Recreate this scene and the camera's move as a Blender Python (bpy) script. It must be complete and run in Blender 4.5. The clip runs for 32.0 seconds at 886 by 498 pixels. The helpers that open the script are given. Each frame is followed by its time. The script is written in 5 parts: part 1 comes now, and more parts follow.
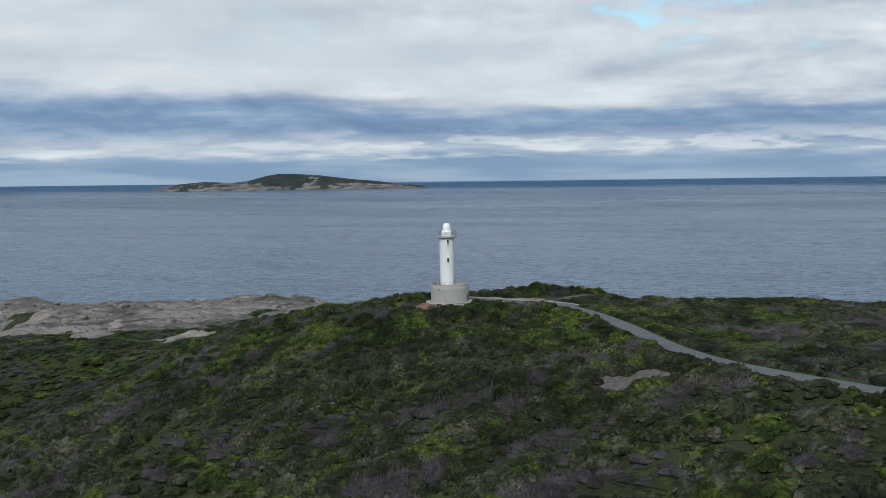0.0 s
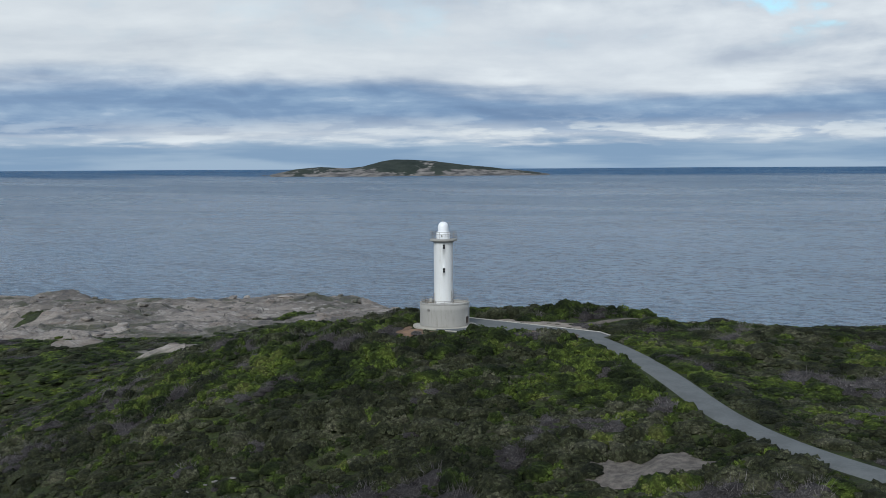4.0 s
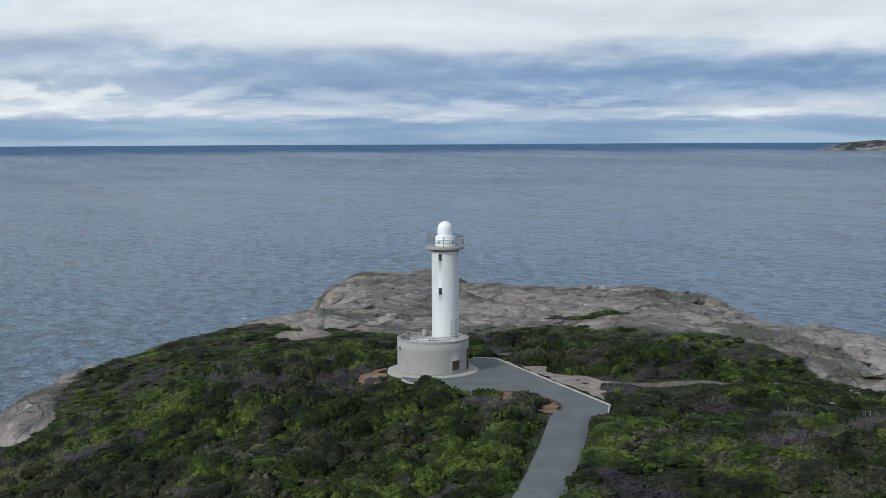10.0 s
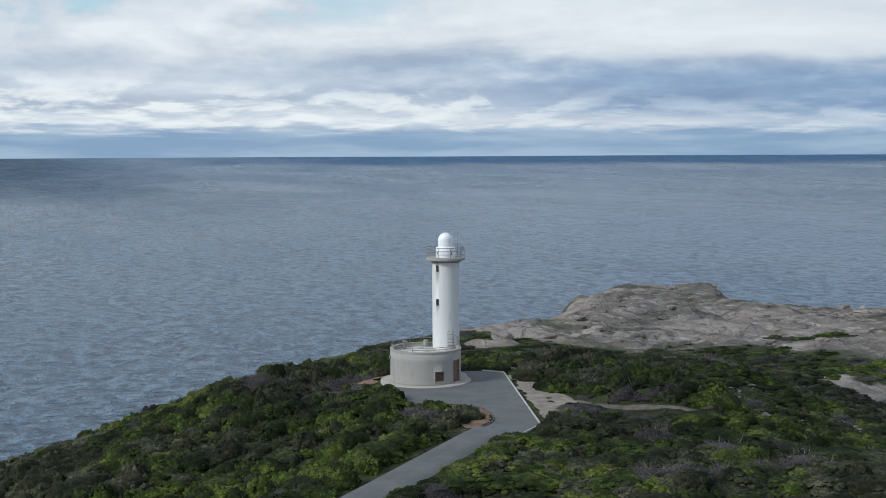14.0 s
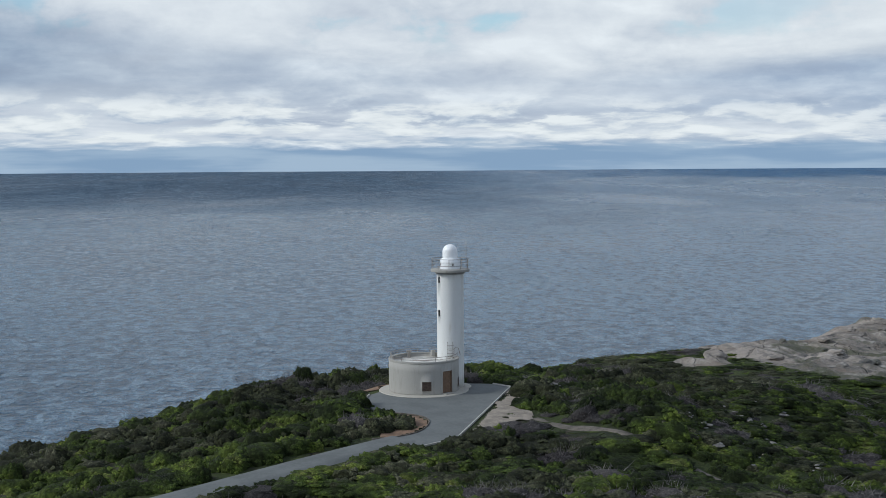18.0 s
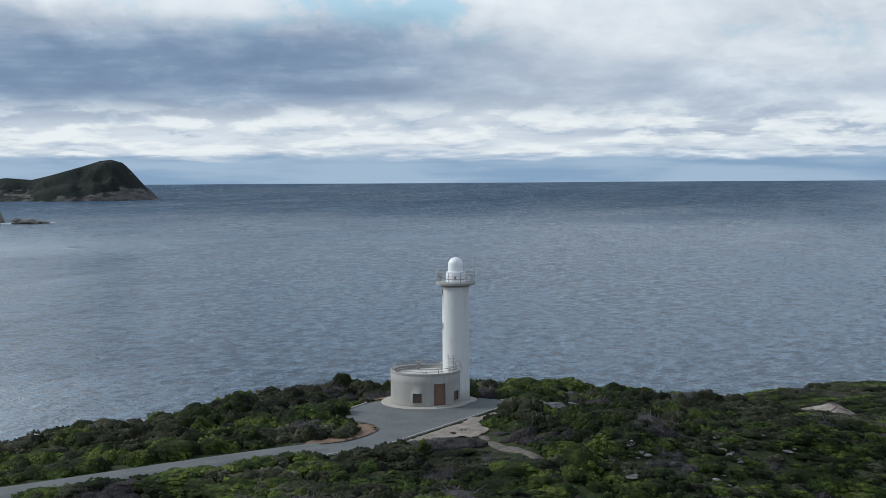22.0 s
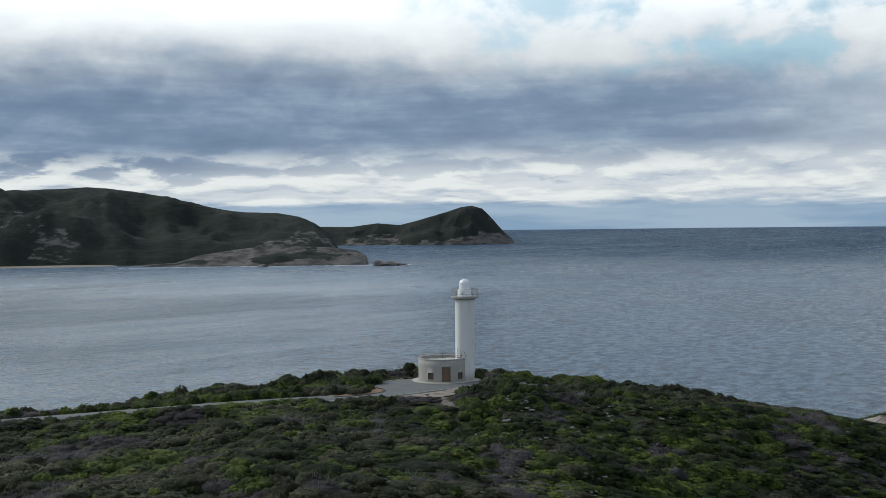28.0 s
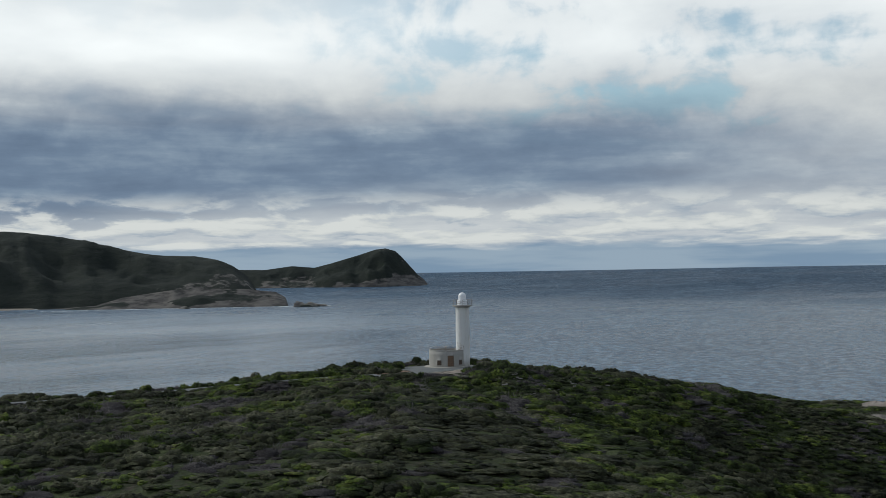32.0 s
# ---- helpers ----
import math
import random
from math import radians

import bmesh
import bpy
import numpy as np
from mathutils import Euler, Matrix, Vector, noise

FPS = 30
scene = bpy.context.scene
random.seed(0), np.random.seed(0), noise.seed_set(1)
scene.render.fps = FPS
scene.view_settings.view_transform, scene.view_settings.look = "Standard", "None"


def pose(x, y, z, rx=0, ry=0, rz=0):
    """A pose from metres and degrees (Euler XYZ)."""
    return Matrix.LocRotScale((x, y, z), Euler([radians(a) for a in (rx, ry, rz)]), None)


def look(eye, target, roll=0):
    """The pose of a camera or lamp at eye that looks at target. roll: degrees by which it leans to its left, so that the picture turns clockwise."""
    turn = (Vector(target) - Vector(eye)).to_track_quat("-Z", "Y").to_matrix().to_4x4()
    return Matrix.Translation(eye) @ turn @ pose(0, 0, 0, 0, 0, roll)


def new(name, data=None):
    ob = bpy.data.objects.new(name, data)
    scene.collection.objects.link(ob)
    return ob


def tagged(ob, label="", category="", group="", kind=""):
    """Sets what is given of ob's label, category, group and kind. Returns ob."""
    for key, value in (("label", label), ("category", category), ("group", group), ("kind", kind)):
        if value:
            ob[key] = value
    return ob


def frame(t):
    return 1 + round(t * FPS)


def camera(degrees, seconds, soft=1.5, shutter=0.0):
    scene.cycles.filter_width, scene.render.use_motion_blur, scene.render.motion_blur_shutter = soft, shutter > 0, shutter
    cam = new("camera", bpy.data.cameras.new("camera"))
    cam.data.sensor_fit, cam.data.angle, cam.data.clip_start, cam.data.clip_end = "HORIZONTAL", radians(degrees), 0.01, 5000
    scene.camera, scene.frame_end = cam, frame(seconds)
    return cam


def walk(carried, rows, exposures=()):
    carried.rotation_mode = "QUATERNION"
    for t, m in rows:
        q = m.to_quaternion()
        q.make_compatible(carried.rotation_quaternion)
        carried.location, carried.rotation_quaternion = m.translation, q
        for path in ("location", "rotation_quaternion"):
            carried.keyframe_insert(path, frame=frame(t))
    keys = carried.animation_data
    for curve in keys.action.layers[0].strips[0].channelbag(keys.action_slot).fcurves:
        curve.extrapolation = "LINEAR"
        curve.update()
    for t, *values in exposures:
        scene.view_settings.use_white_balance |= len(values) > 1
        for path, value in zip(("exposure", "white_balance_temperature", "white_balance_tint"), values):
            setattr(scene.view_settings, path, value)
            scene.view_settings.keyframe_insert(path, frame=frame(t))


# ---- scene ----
# ---- camera ----
def view(x, y, z, yaw, pitch, roll):
    return pose(x, y, z, 0, 0, yaw - 90) @ pose(0, 0, 0, 90 + pitch) @ pose(0, 0, 0, 0, 0, roll)


# seconds, place, heading, tilt, lean
PATH = [
    (0.0, 92.45, -211.55, 23.09, 113.785, -3.392, -0.678),
    (0.5, 89.74, -204.00, 22.95, 113.886, -3.468, -0.652),
    (1.0, 87.50, -196.56, 22.87, 114.134, -3.561, -0.625),
    (1.5, 86.08, -189.55, 22.84, 114.559, -3.658, -0.591),
    (2.0, 85.42, -182.97, 22.90, 115.157, -3.730, -0.546),
    (2.5, 85.33, -176.22, 22.89, 115.931, -3.799, -0.490),
    (3.0, 85.38, -169.02, 22.82, 116.892, -3.859, -0.428),
    (3.5, 85.73, -161.36, 22.71, 118.030, -3.914, -0.368),
    (4.0, 86.40, -153.66, 22.64, 119.365, -3.974, -0.315),
    (4.5, 87.30, -145.94, 22.58, 120.884, -4.042, -0.272),
    (5.0, 88.35, -138.20, 22.55, 122.573, -4.122, -0.241),
    (5.5, 89.47, -130.45, 22.53, 124.418, -4.215, -0.224),
    (6.0, 90.57, -122.72, 22.53, 126.404, -4.325, -0.221),
    (6.5, 91.78, -115.25, 22.47, 128.511, -4.440, -0.224),
    (7.0, 93.20, -108.18, 22.44, 130.722, -4.537, -0.230),
    (7.5, 94.69, -101.18, 22.43, 133.094, -4.633, -0.235),
    (8.0, 95.78, -94.31, 22.43, 135.471, -4.741, -0.235),
    (8.5, 96.58, -87.33, 22.38, 137.919, -4.860, -0.242),
    (9.0, 97.29, -80.73, 22.36, 140.378, -4.977, -0.261),
    (9.5, 98.13, -74.82, 22.40, 142.748, -5.077, -0.281),
    (10.0, 100.38, -70.56, 22.47, 144.996, -5.095, -0.284),
    (10.5, 102.85, -66.97, 22.47, 147.025, -5.036, -0.282),
    (11.0, 105.31, -63.26, 22.48, 149.045, -4.956, -0.280),
    (11.5, 107.58, -59.52, 22.49, 151.088, -4.877, -0.279),
    (12.0, 109.75, -55.70, 22.48, 153.144, -4.813, -0.278),
    (12.5, 111.66, -51.75, 22.46, 155.213, -4.757, -0.277),
    (13.0, 113.43, -47.67, 22.45, 157.285, -4.698, -0.278),
    (13.5, 115.08, -43.57, 22.46, 159.380, -4.609, -0.282),
    (14.0, 116.72, -39.33, 22.45, 161.499, -4.541, -0.290),
    (14.5, 118.27, -35.00, 22.45, 163.674, -4.469, -0.303),
    (15.0, 119.65, -30.47, 22.44, 165.898, -4.398, -0.321),
    (15.5, 120.85, -25.80, 22.42, 168.158, -4.324, -0.343),
    (16.0, 121.86, -21.04, 22.38, 170.439, -4.243, -0.365),
    (16.5, 122.65, -16.23, 22.32, 172.727, -4.153, -0.384),
    (17.0, 123.21, -11.42, 22.25, 175.010, -4.051, -0.399),
    (17.5, 123.57, -6.54, 22.22, 177.281, -3.946, -0.405),
    (18.0, 123.74, -1.64, 22.22, 179.562, -3.881, -0.399),
    (18.5, 123.72, 3.32, 22.26, 181.859, -3.826, -0.383),
    (19.0, 123.45, 8.24, 22.32, 184.183, -3.779, -0.362),
    (19.5, 122.96, 13.15, 22.37, 186.513, -3.755, -0.342),
    (20.0, 122.26, 18.04, 22.42, 188.845, -3.711, -0.328),
    (20.5, 121.47, 22.91, 22.43, 191.169, -3.636, -0.324),
    (21.0, 120.47, 27.75, 22.40, 193.470, -3.516, -0.329),
    (21.5, 119.32, 32.39, 22.33, 195.748, -3.416, -0.342),
    (22.0, 117.89, 37.00, 22.29, 198.001, -3.316, -0.362),
    (22.5, 116.33, 41.52, 22.27, 200.254, -3.234, -0.387),
    (23.0, 114.52, 45.97, 22.28, 202.514, -3.168, -0.417),
    (23.5, 112.45, 50.26, 22.29, 204.771, -3.109, -0.448),
    (24.0, 110.14, 54.39, 22.29, 207.009, -3.058, -0.478),
    (24.5, 107.62, 58.35, 22.30, 209.230, -3.000, -0.502),
    (25.0, 105.05, 62.05, 22.31, 211.420, -2.942, -0.519),
    (25.5, 102.86, 65.21, 22.30, 213.344, -2.902, -0.529),
    (26.0, 102.94, 68.11, 22.21, 214.520, -2.793, -0.508),
    (26.5, 109.31, 74.25, 22.13, 215.198, -2.459, -0.496),
    (27.0, 119.21, 81.61, 22.12, 215.412, -2.051, -0.494),
    (27.5, 131.77, 89.73, 22.12, 215.267, -1.597, -0.504),
    (28.0, 146.10, 98.15, 22.05, 214.867, -1.126, -0.524),
    (28.5, 161.34, 106.42, 21.83, 214.319, -0.668, -0.552),
    (29.0, 176.59, 114.07, 21.38, 213.728, -0.250, -0.583),
    (29.5, 190.16, 120.64, 21.08, 213.177, 0.159, -0.613),
    (30.0, 200.27, 124.58, 20.82, 212.706, 0.475, -0.651),
    (30.5, 206.06, 125.73, 20.47, 212.209, 0.632, -0.700),
    (31.0, 208.73, 124.86, 20.12, 211.704, 0.724, -0.750),
    (31.5, 210.03, 122.79, 19.72, 211.168, 0.763, -0.804),
    (32.0, 211.06, 120.51, 19.39, 210.579, 0.822, -0.859),
]

cam = camera(39.38, 32.0, soft=0.75)
walk(cam, [(r[0], view(*r[1:])) for r in PATH],
     [(0, -0.16, 5950, 6.5), (9, -0.03, 5950, 6.5), (14, -0.02, 5950, 6.5), (20, -0.08, 5950, 6.5), (26, 0.05, 6000, 6.5), (29.5, -0.3, 6250, 5.5), (32, -0.38, 6250, 5.5)])

# ---- world, sun ----
SUN_EL, SUN_AZ = 34.0, -80.0     # degrees; azimuth counted from +x towards +y
SEA = -45.0


class Nodes:
    """Small helper to wire shader nodes."""

    def __init__(self, tree):
        self.t = tree

    def add(self, kind, **kw):
        n = self.t.nodes.new(kind)
        for k, v in kw.items():
            if k == "op":
                n.operation = v
            elif k == "blend":
                n.blend_type = v
            elif k == "dtype":
                n.data_type = v
        return n

    def put(self, sock, v):
        if isinstance(v, bpy.types.NodeSocket):
            self.t.links.new(v, sock)
        elif v is not None:
            if isinstance(v, (tuple, list)) and len(v) == 3 and sock.type == "RGBA":
                v = (*v, 1.0)
            sock.default_value = v

    def math(self, op, a, b=None, c=None, clamp=False):
        n = self.add("ShaderNodeMath", op=op)
        n.use_clamp = clamp
        for i, v in enumerate((a, b, c)):
            self.put(n.inputs[i], v)
        return n.outputs[0]

    def noise(self, vec, scale, detail=4.0, rough=0.55, dist=0.0):
        n = self.add("ShaderNodeTexNoise")
        self.put(n.inputs["Vector"], vec)
        n.inputs["Scale"].default_value = scale
        n.inputs["Detail"].default_value = detail
        n.inputs["Roughness"].default_value = rough
        n.inputs["Distortion"].default_value = dist
        return n.outputs[0]

    def ramp(self, fac, stops, interp="LINEAR"):
        n = self.add("ShaderNodeValToRGB")
        n.color_ramp.interpolation = interp
        e = n.color_ramp.elements
        while len(e) < len(stops):
            e.new(0.5)
        for el, (p, c) in zip(e, stops):
            el.position = p
            el.color = (*c, 1.0) if len(c) == 3 else c
        self.put(n.inputs[0], fac)
        return n.outputs[0]

    def grey(self, fac, a, b, lo=0.0, hi=1.0):
        """Map range, smooth, clamped."""
        n = self.add("ShaderNodeMapRange")
        n.interpolation_type = "SMOOTHSTEP"
        self.put(n.inputs[0], fac)
        for i, v in enumerate((a, b, lo, hi)):
            n.inputs[i + 1].default_value = v
        return n.outputs[0]

    def mix(self, fac, a, b, blend="MIX"):
        n = self.add("ShaderNodeMix", dtype="RGBA")
        n.blend_type = blend
        self.put(n.inputs[0], fac)
        self.put(n.inputs[6], a)
        self.put(n.inputs[7], b)
        return n.outputs[2]

    def scaled(self, vec, sx, sy, sz):
        n = self.add("ShaderNodeVectorMath", op="MULTIPLY")
        self.put(n.inputs[0], vec)
        n.inputs[1].default_value = (sx, sy, sz)
        return n.outputs[0]

    def xyz(self, x, y, z):
        n = self.add("ShaderNodeCombineXYZ")
        for i, v in enumerate((x, y, z)):
            self.put(n.inputs[i], v)
        return n.outputs[0]


def make_world():
    w = bpy.data.worlds.new("sky")
    scene.world = w
    w.use_nodes = True
    w.node_tree.nodes.clear()
    k = Nodes(w.node_tree)
    out = k.add("ShaderNodeOutputWorld")
    bg = k.add("ShaderNodeBackground")
    sky = k.add("ShaderNodeTexSky")
    sky.sky_type = "NISHITA"
    sky.sun_disc = False
    sky.sun_elevation = radians(SUN_EL)
    sky.sun_rotation = radians(90 - SUN_AZ)
    sky.altitude = 50
    tc = k.add("ShaderNodeTexCoord")
    sep = k.add("ShaderNodeSeparateXYZ")
    k.put(sep.inputs[0], tc.outputs["Generated"])
    x, y, z = sep.outputs
    deg = k.math("MULTIPLY", k.math("ARCSINE", z), 57.2958)
    az = k.math("FLOORED_MODULO", k.math("MULTIPLY", k.math("ARCTAN2", y, x), 57.2958), 360.0)
    turn = k.math("DIVIDE", az, 360.0)

    def band(sx, sz, detail=6.0, rough=0.58, dist=0.3, lift=0.0):
        """Cloud grain: sx degrees long, sz degrees tall."""
        v = k.xyz(k.math("MULTIPLY", az, 1.0 / sx), lift, k.math("MULTIPLY", deg, 1.0 / sz))
        return k.noise(v, 1.0, detail, rough, dist)

    def by_bearing(stops):
        return k.ramp(turn, [(a / 360.0, (v, v, v)) for a, v in stops], "EASE")
    up = k.math("ADD", deg, 0.7)

    def rolls(sx, steps, lift, detail=7.0, rough=0.55, rise=0.0, dist=0.25):
        """Cloud rows that crowd together towards the horizon; rise looks that share higher up."""
        lv = k.math("MULTIPLY", k.math("LOGARITHM", k.math("MAXIMUM", k.math("MULTIPLY", up, 1.0 + rise), 0.05), 2.0), steps)
        return k.noise(k.xyz(k.math("MULTIPLY", az, 1.0 / sx), lift, lv), 1.0, detail, rough, dist)

    def lit_rolls(sx, steps, lift, detail, rough, rise, gain):
        """Density of a cloud deck, and how far its tops stand in the light."""
        here, over = rolls(sx, steps, lift, detail, rough), rolls(sx, steps, lift, detail, rough, rise)
        full = k.math("MULTIPLY", k.math("SUBTRACT", here, 0.5), 0.9)
        return here, k.math("ADD", k.math("ADD", 0.5, full), k.math("MULTIPLY", k.math("SUBTRACT", here, over), gain), clamp=True)
    wide, fine = band(17, 4.6, 5, 0.5), band(3.4, 0.75, 7, 0.6, 0.15, 7.0)
    sheet, sheet_lit = lit_rolls(13.0, 1.7, 3.0, 6.0, 0.50, 0.18, 1.6)
    puff, puff_lit = lit_rolls(3.4, 2.6, 11.0, 7.0, 0.56, 0.17, 1.7)
    # high deck: cream tops, lilac-grey bases
    calm = by_bearing([(60, 0.40), (120, 0.22), (148, 0.18), (165, 0.40), (215, 0.42), (245, 0.25)])
    shade = k.mix(calm, sheet_lit, puff_lit)
    col = k.ramp(shade, [(0.22, (0.46, 0.50, 0.575)), (0.40, (0.60, 0.63, 0.675)), (0.54, (0.715, 0.73, 0.75)), (0.68, (0.82, 0.825, 0.825)), (0.82, (0.93, 0.93, 0.915))])
    col = k.mix(k.math("MULTIPLY", k.grey(wide, 0.36, 0.66), 0.55), col, (0.77, 0.78, 0.79))
    # clear gaps high up
    torn = k.grey(k.math("ADD", k.math("MULTIPLY", sheet, 0.6), k.math("MULTIPLY", puff, 0.4)), 0.485, 0.40)
    gap = k.math("MULTIPLY", torn, k.math("MULTIPLY", k.grey(deg, 4.8, 6.6), by_bearing([(60, 1.0), (104, 1.0), (124, 0.25), (150, 0.15), (172, 0.8), (205, 0.9), (222, 0.1)])))
    # brighter sheet high over the bay
    col = k.mix(k.math("MULTIPLY", k.grey(deg, 7.4, 10.2), by_bearing([(150, 0.0), (195, 0.80), (250, 0.95), (300, 0.3)])), col, k.mix(sheet_lit, (1.05, 1.07, 1.09), (1.42, 1.42, 1.41)))
    col = k.mix(k.math("MULTIPLY", gap, 0.85), col, k.mix(1.0, sky.outputs[0], (0.125, 0.150, 0.150), "MULTIPLY"))
    # a smoother cream sheet in the west
    calm_west = k.math("MULTIPLY", k.grey(deg, 3.4, 4.8), by_bearing([(110, 0.0), (126, 0.55), (158, 0.55), (176, 0.1)]))
    col = k.mix(calm_west, col, k.mix(sheet_lit, (0.74, 0.745, 0.74), (0.87, 0.87, 0.85)))
    # slate-blue bank, low in the west, higher in the south
    mid = k.math("MULTIPLY", by_bearing([(60, 0.22), (112, 0.22), (140, 0.27), (175, 0.32), (200, 0.50), (215, 0.51), (236, 0.44), (250, 0.44), (330, 0.3)]), 10.0)
    half = k.math("MULTIPLY", by_bearing([(60, 0.10), (112, 0.10), (140, 0.125), (175, 0.11), (200, 0.18), (215, 0.21), (236, 0.28), (250, 0.28), (330, 0.15)]), 10.0)
    dark = by_bearing([(60, 0.9), (133, 0.95), (152, 0.85), (163, 0.45), (176, 0.15), (190, 0.40), (205, 0.95), (245, 1.0), (330, 0.6)])
    off = k.math("ADD", k.math("SUBTRACT", deg, mid), k.math("MULTIPLY", k.math("SUBTRACT", wide, 0.5), 2.0))
    off = k.math("ADD", off, k.math("MULTIPLY", k.math("SUBTRACT", sheet, 0.5), 2.0))
    off = k.math("ADD", off, k.math("MULTIPLY", k.math("SUBTRACT", puff, 0.5), 0.5))
    inn = k.grey(k.math("DIVIDE", k.math("ABSOLUTE", off), half), 1.45, 0.45)
    tone = k.math("ADD", k.math("MULTIPLY", puff_lit, 0.22), k.math("MULTIPLY", band(8.5, 1.0, 6, 0.55, 0.2, 23.0), 0.78))
    slate = k.ramp(tone, [(0.30, (0.185, 0.275, 0.425)), (0.48, (0.225, 0.330, 0.49)), (0.62, (0.31, 0.42, 0.565)), (0.74, (0.50, 0.58, 0.68))])
    ashen = k.ramp(tone, [(0.28, (0.150, 0.190, 0.262)), (0.48, (0.200, 0.248, 0.330)), (0.62, (0.275, 0.330, 0.41)), (0.76, (0.46, 0.51, 0.58))])
    slate = k.mix(by_bearing([(165, 0.0), (205, 0.55), (300, 0.7), (340, 0.0)]), slate, ashen)
    col = k.mix(k.math("MULTIPLY", inn, dark), col, slate)
    # lit heads of far cumulus in rows just over the haze
    row = by_bearing([(60, 0.75), (112, 0.75), (130, 0.32), (152, 0.30), (164, 0.80), (180, 1.0), (245, 1.0), (330, 0.5)])
    heads = k.grey(puff, 0.43, 0.53)
    top = k.math("MULTIPLY", by_bearing([(60, 0.20), (140, 0.21), (165, 0.30), (190, 0.33), (245, 0.32), (330, 0.2)]), 10.0)
    lowrow = k.math("MULTIPLY", k.grey(deg, 0.80, 1.20), k.grey(k.math("SUBTRACT", top, deg), -0.4, 0.9))
    lit = k.ramp(puff_lit, [(0.25, (0.47, 0.53, 0.61)), (0.45, (0.66, 0.69, 0.72)), (0.62, (0.80, 0.805, 0.79)), (0.82, (0.89, 0.885, 0.855))])
    col = k.mix(k.math("MULTIPLY", k.math("MULTIPLY", heads, lowrow), row), col, lit)
    # the thin clear strip over the sea
    haze = k.mix(k.grey(band(9, 0.9, 4, 0.5, 0.1, 19.0), 0.38, 0.62), (0.27, 0.375, 0.51), (0.40, 0.495, 0.60))
    ragged = k.math("ADD", deg, k.math("MULTIPLY", k.math("SUBTRACT", puff, 0.5), 1.4))
    col = k.mix(k.grey(ragged, 0.72, 1.25), haze, col)
    # overhead the cloud thins and more blue comes through
    col = k.mix(k.grey(deg, 13.0, 40.0, 0.0, 0.62), col, k.mix(1.0, sky.outputs[0], (0.10, 0.11, 0.125), "MULTIPLY"))
    # below the horizon, open water to the far distance
    col = k.mix(k.grey(deg, -0.30, -0.24), (0.12, 0.20, 0.32), col)
    k.put(bg.inputs[0], col)
    bg.inputs[1].default_value = 1.0
    k.put(out.inputs[0], bg.outputs[0])


make_world()
sun = new("sun", bpy.data.lights.new("sun", "SUN"))
sun.data.energy, sun.data.angle, sun.data.color = 2.2, radians(10), (1.0, 0.95, 0.86)
sun.matrix_world = look((0, 0, 0), (-math.cos(radians(SUN_EL)) * math.cos(radians(SUN_AZ)),
                                    -math.cos(radians(SUN_EL)) * math.sin(radians(SUN_AZ)), -math.sin(radians(SUN_EL))))
scene.view_settings.exposure = 0.0


# ---- materials ----
def material(name, build):
    m = bpy.data.materials.new(name)
    m.use_nodes = True
    k = Nodes(m.node_tree)
    bsdf = m.node_tree.nodes["Principled BSDF"]
    build(k, bsdf)
    return m


def bump(k, bsdf, height, strength, distance):
    n = k.add("ShaderNodeBump")
    n.inputs["Strength"].default_value = strength
    n.inputs["Distance"].default_value = distance
    k.put(n.inputs["Height"], height)
    k.put(bsdf.inputs["Normal"], n.outputs[0])


def place(k):
    return k.add("ShaderNodeNewGeometry").outputs["Position"]


def plain(name, rgb, rough=0.6, metal=0.0, var=0.12, scale=3.0, bumpy=0.02):
    def build(k, b):
        p = place(k)
        n1 = k.noise(p, scale, 5)
        n2 = k.noise(p, scale * 9, 4)
        f = k.math("ADD", k.math("MULTIPLY", n1, 0.65), k.math("MULTIPLY", n2, 0.35))
        dark = tuple(c * (1 - var * 2.2) for c in rgb)
        lite = tuple(min(1, c * (1 + var)) for c in rgb)
        k.put(b.inputs["Base Color"], k.mix(k.grey(f, 0.35, 0.65), dark, lite))
        b.inputs["Roughness"].default_value = rough
        b.inputs["Metallic"].default_value = metal
        if bumpy:
            bump(k, b, n2, 0.4, bumpy)
    return material(name, build)


def streaked(name, rgb, stain, amount, rough=0.7):
    """Painted or bare concrete with blotches and run-down streaks."""
    def build(k, b):
        p = place(k)
        blot = k.noise(p, 0.9, 6, 0.6)
        run = k.noise(k.scaled(p, 2.2, 2.2, 0.30), 1.0, 6, 0.65, 0.3)
        fine = k.noise(p, 14.0, 5)
        f = k.math("MULTIPLY", k.grey(run, 0.47, 0.72), k.grey(blot, 0.35, 0.65))
        f = k.math("MULTIPLY", f, amount)
        base = k.mix(k.grey(fine, 0.3, 0.7), tuple(c * 0.93 for c in rgb), rgb)
        k.put(b.inputs["Base Color"], k.mix(f, base, stain))
        b.inputs["Roughness"].default_value = rough
        bump(k, b, fine, 0.3, 0.01)
    return material(name, build)


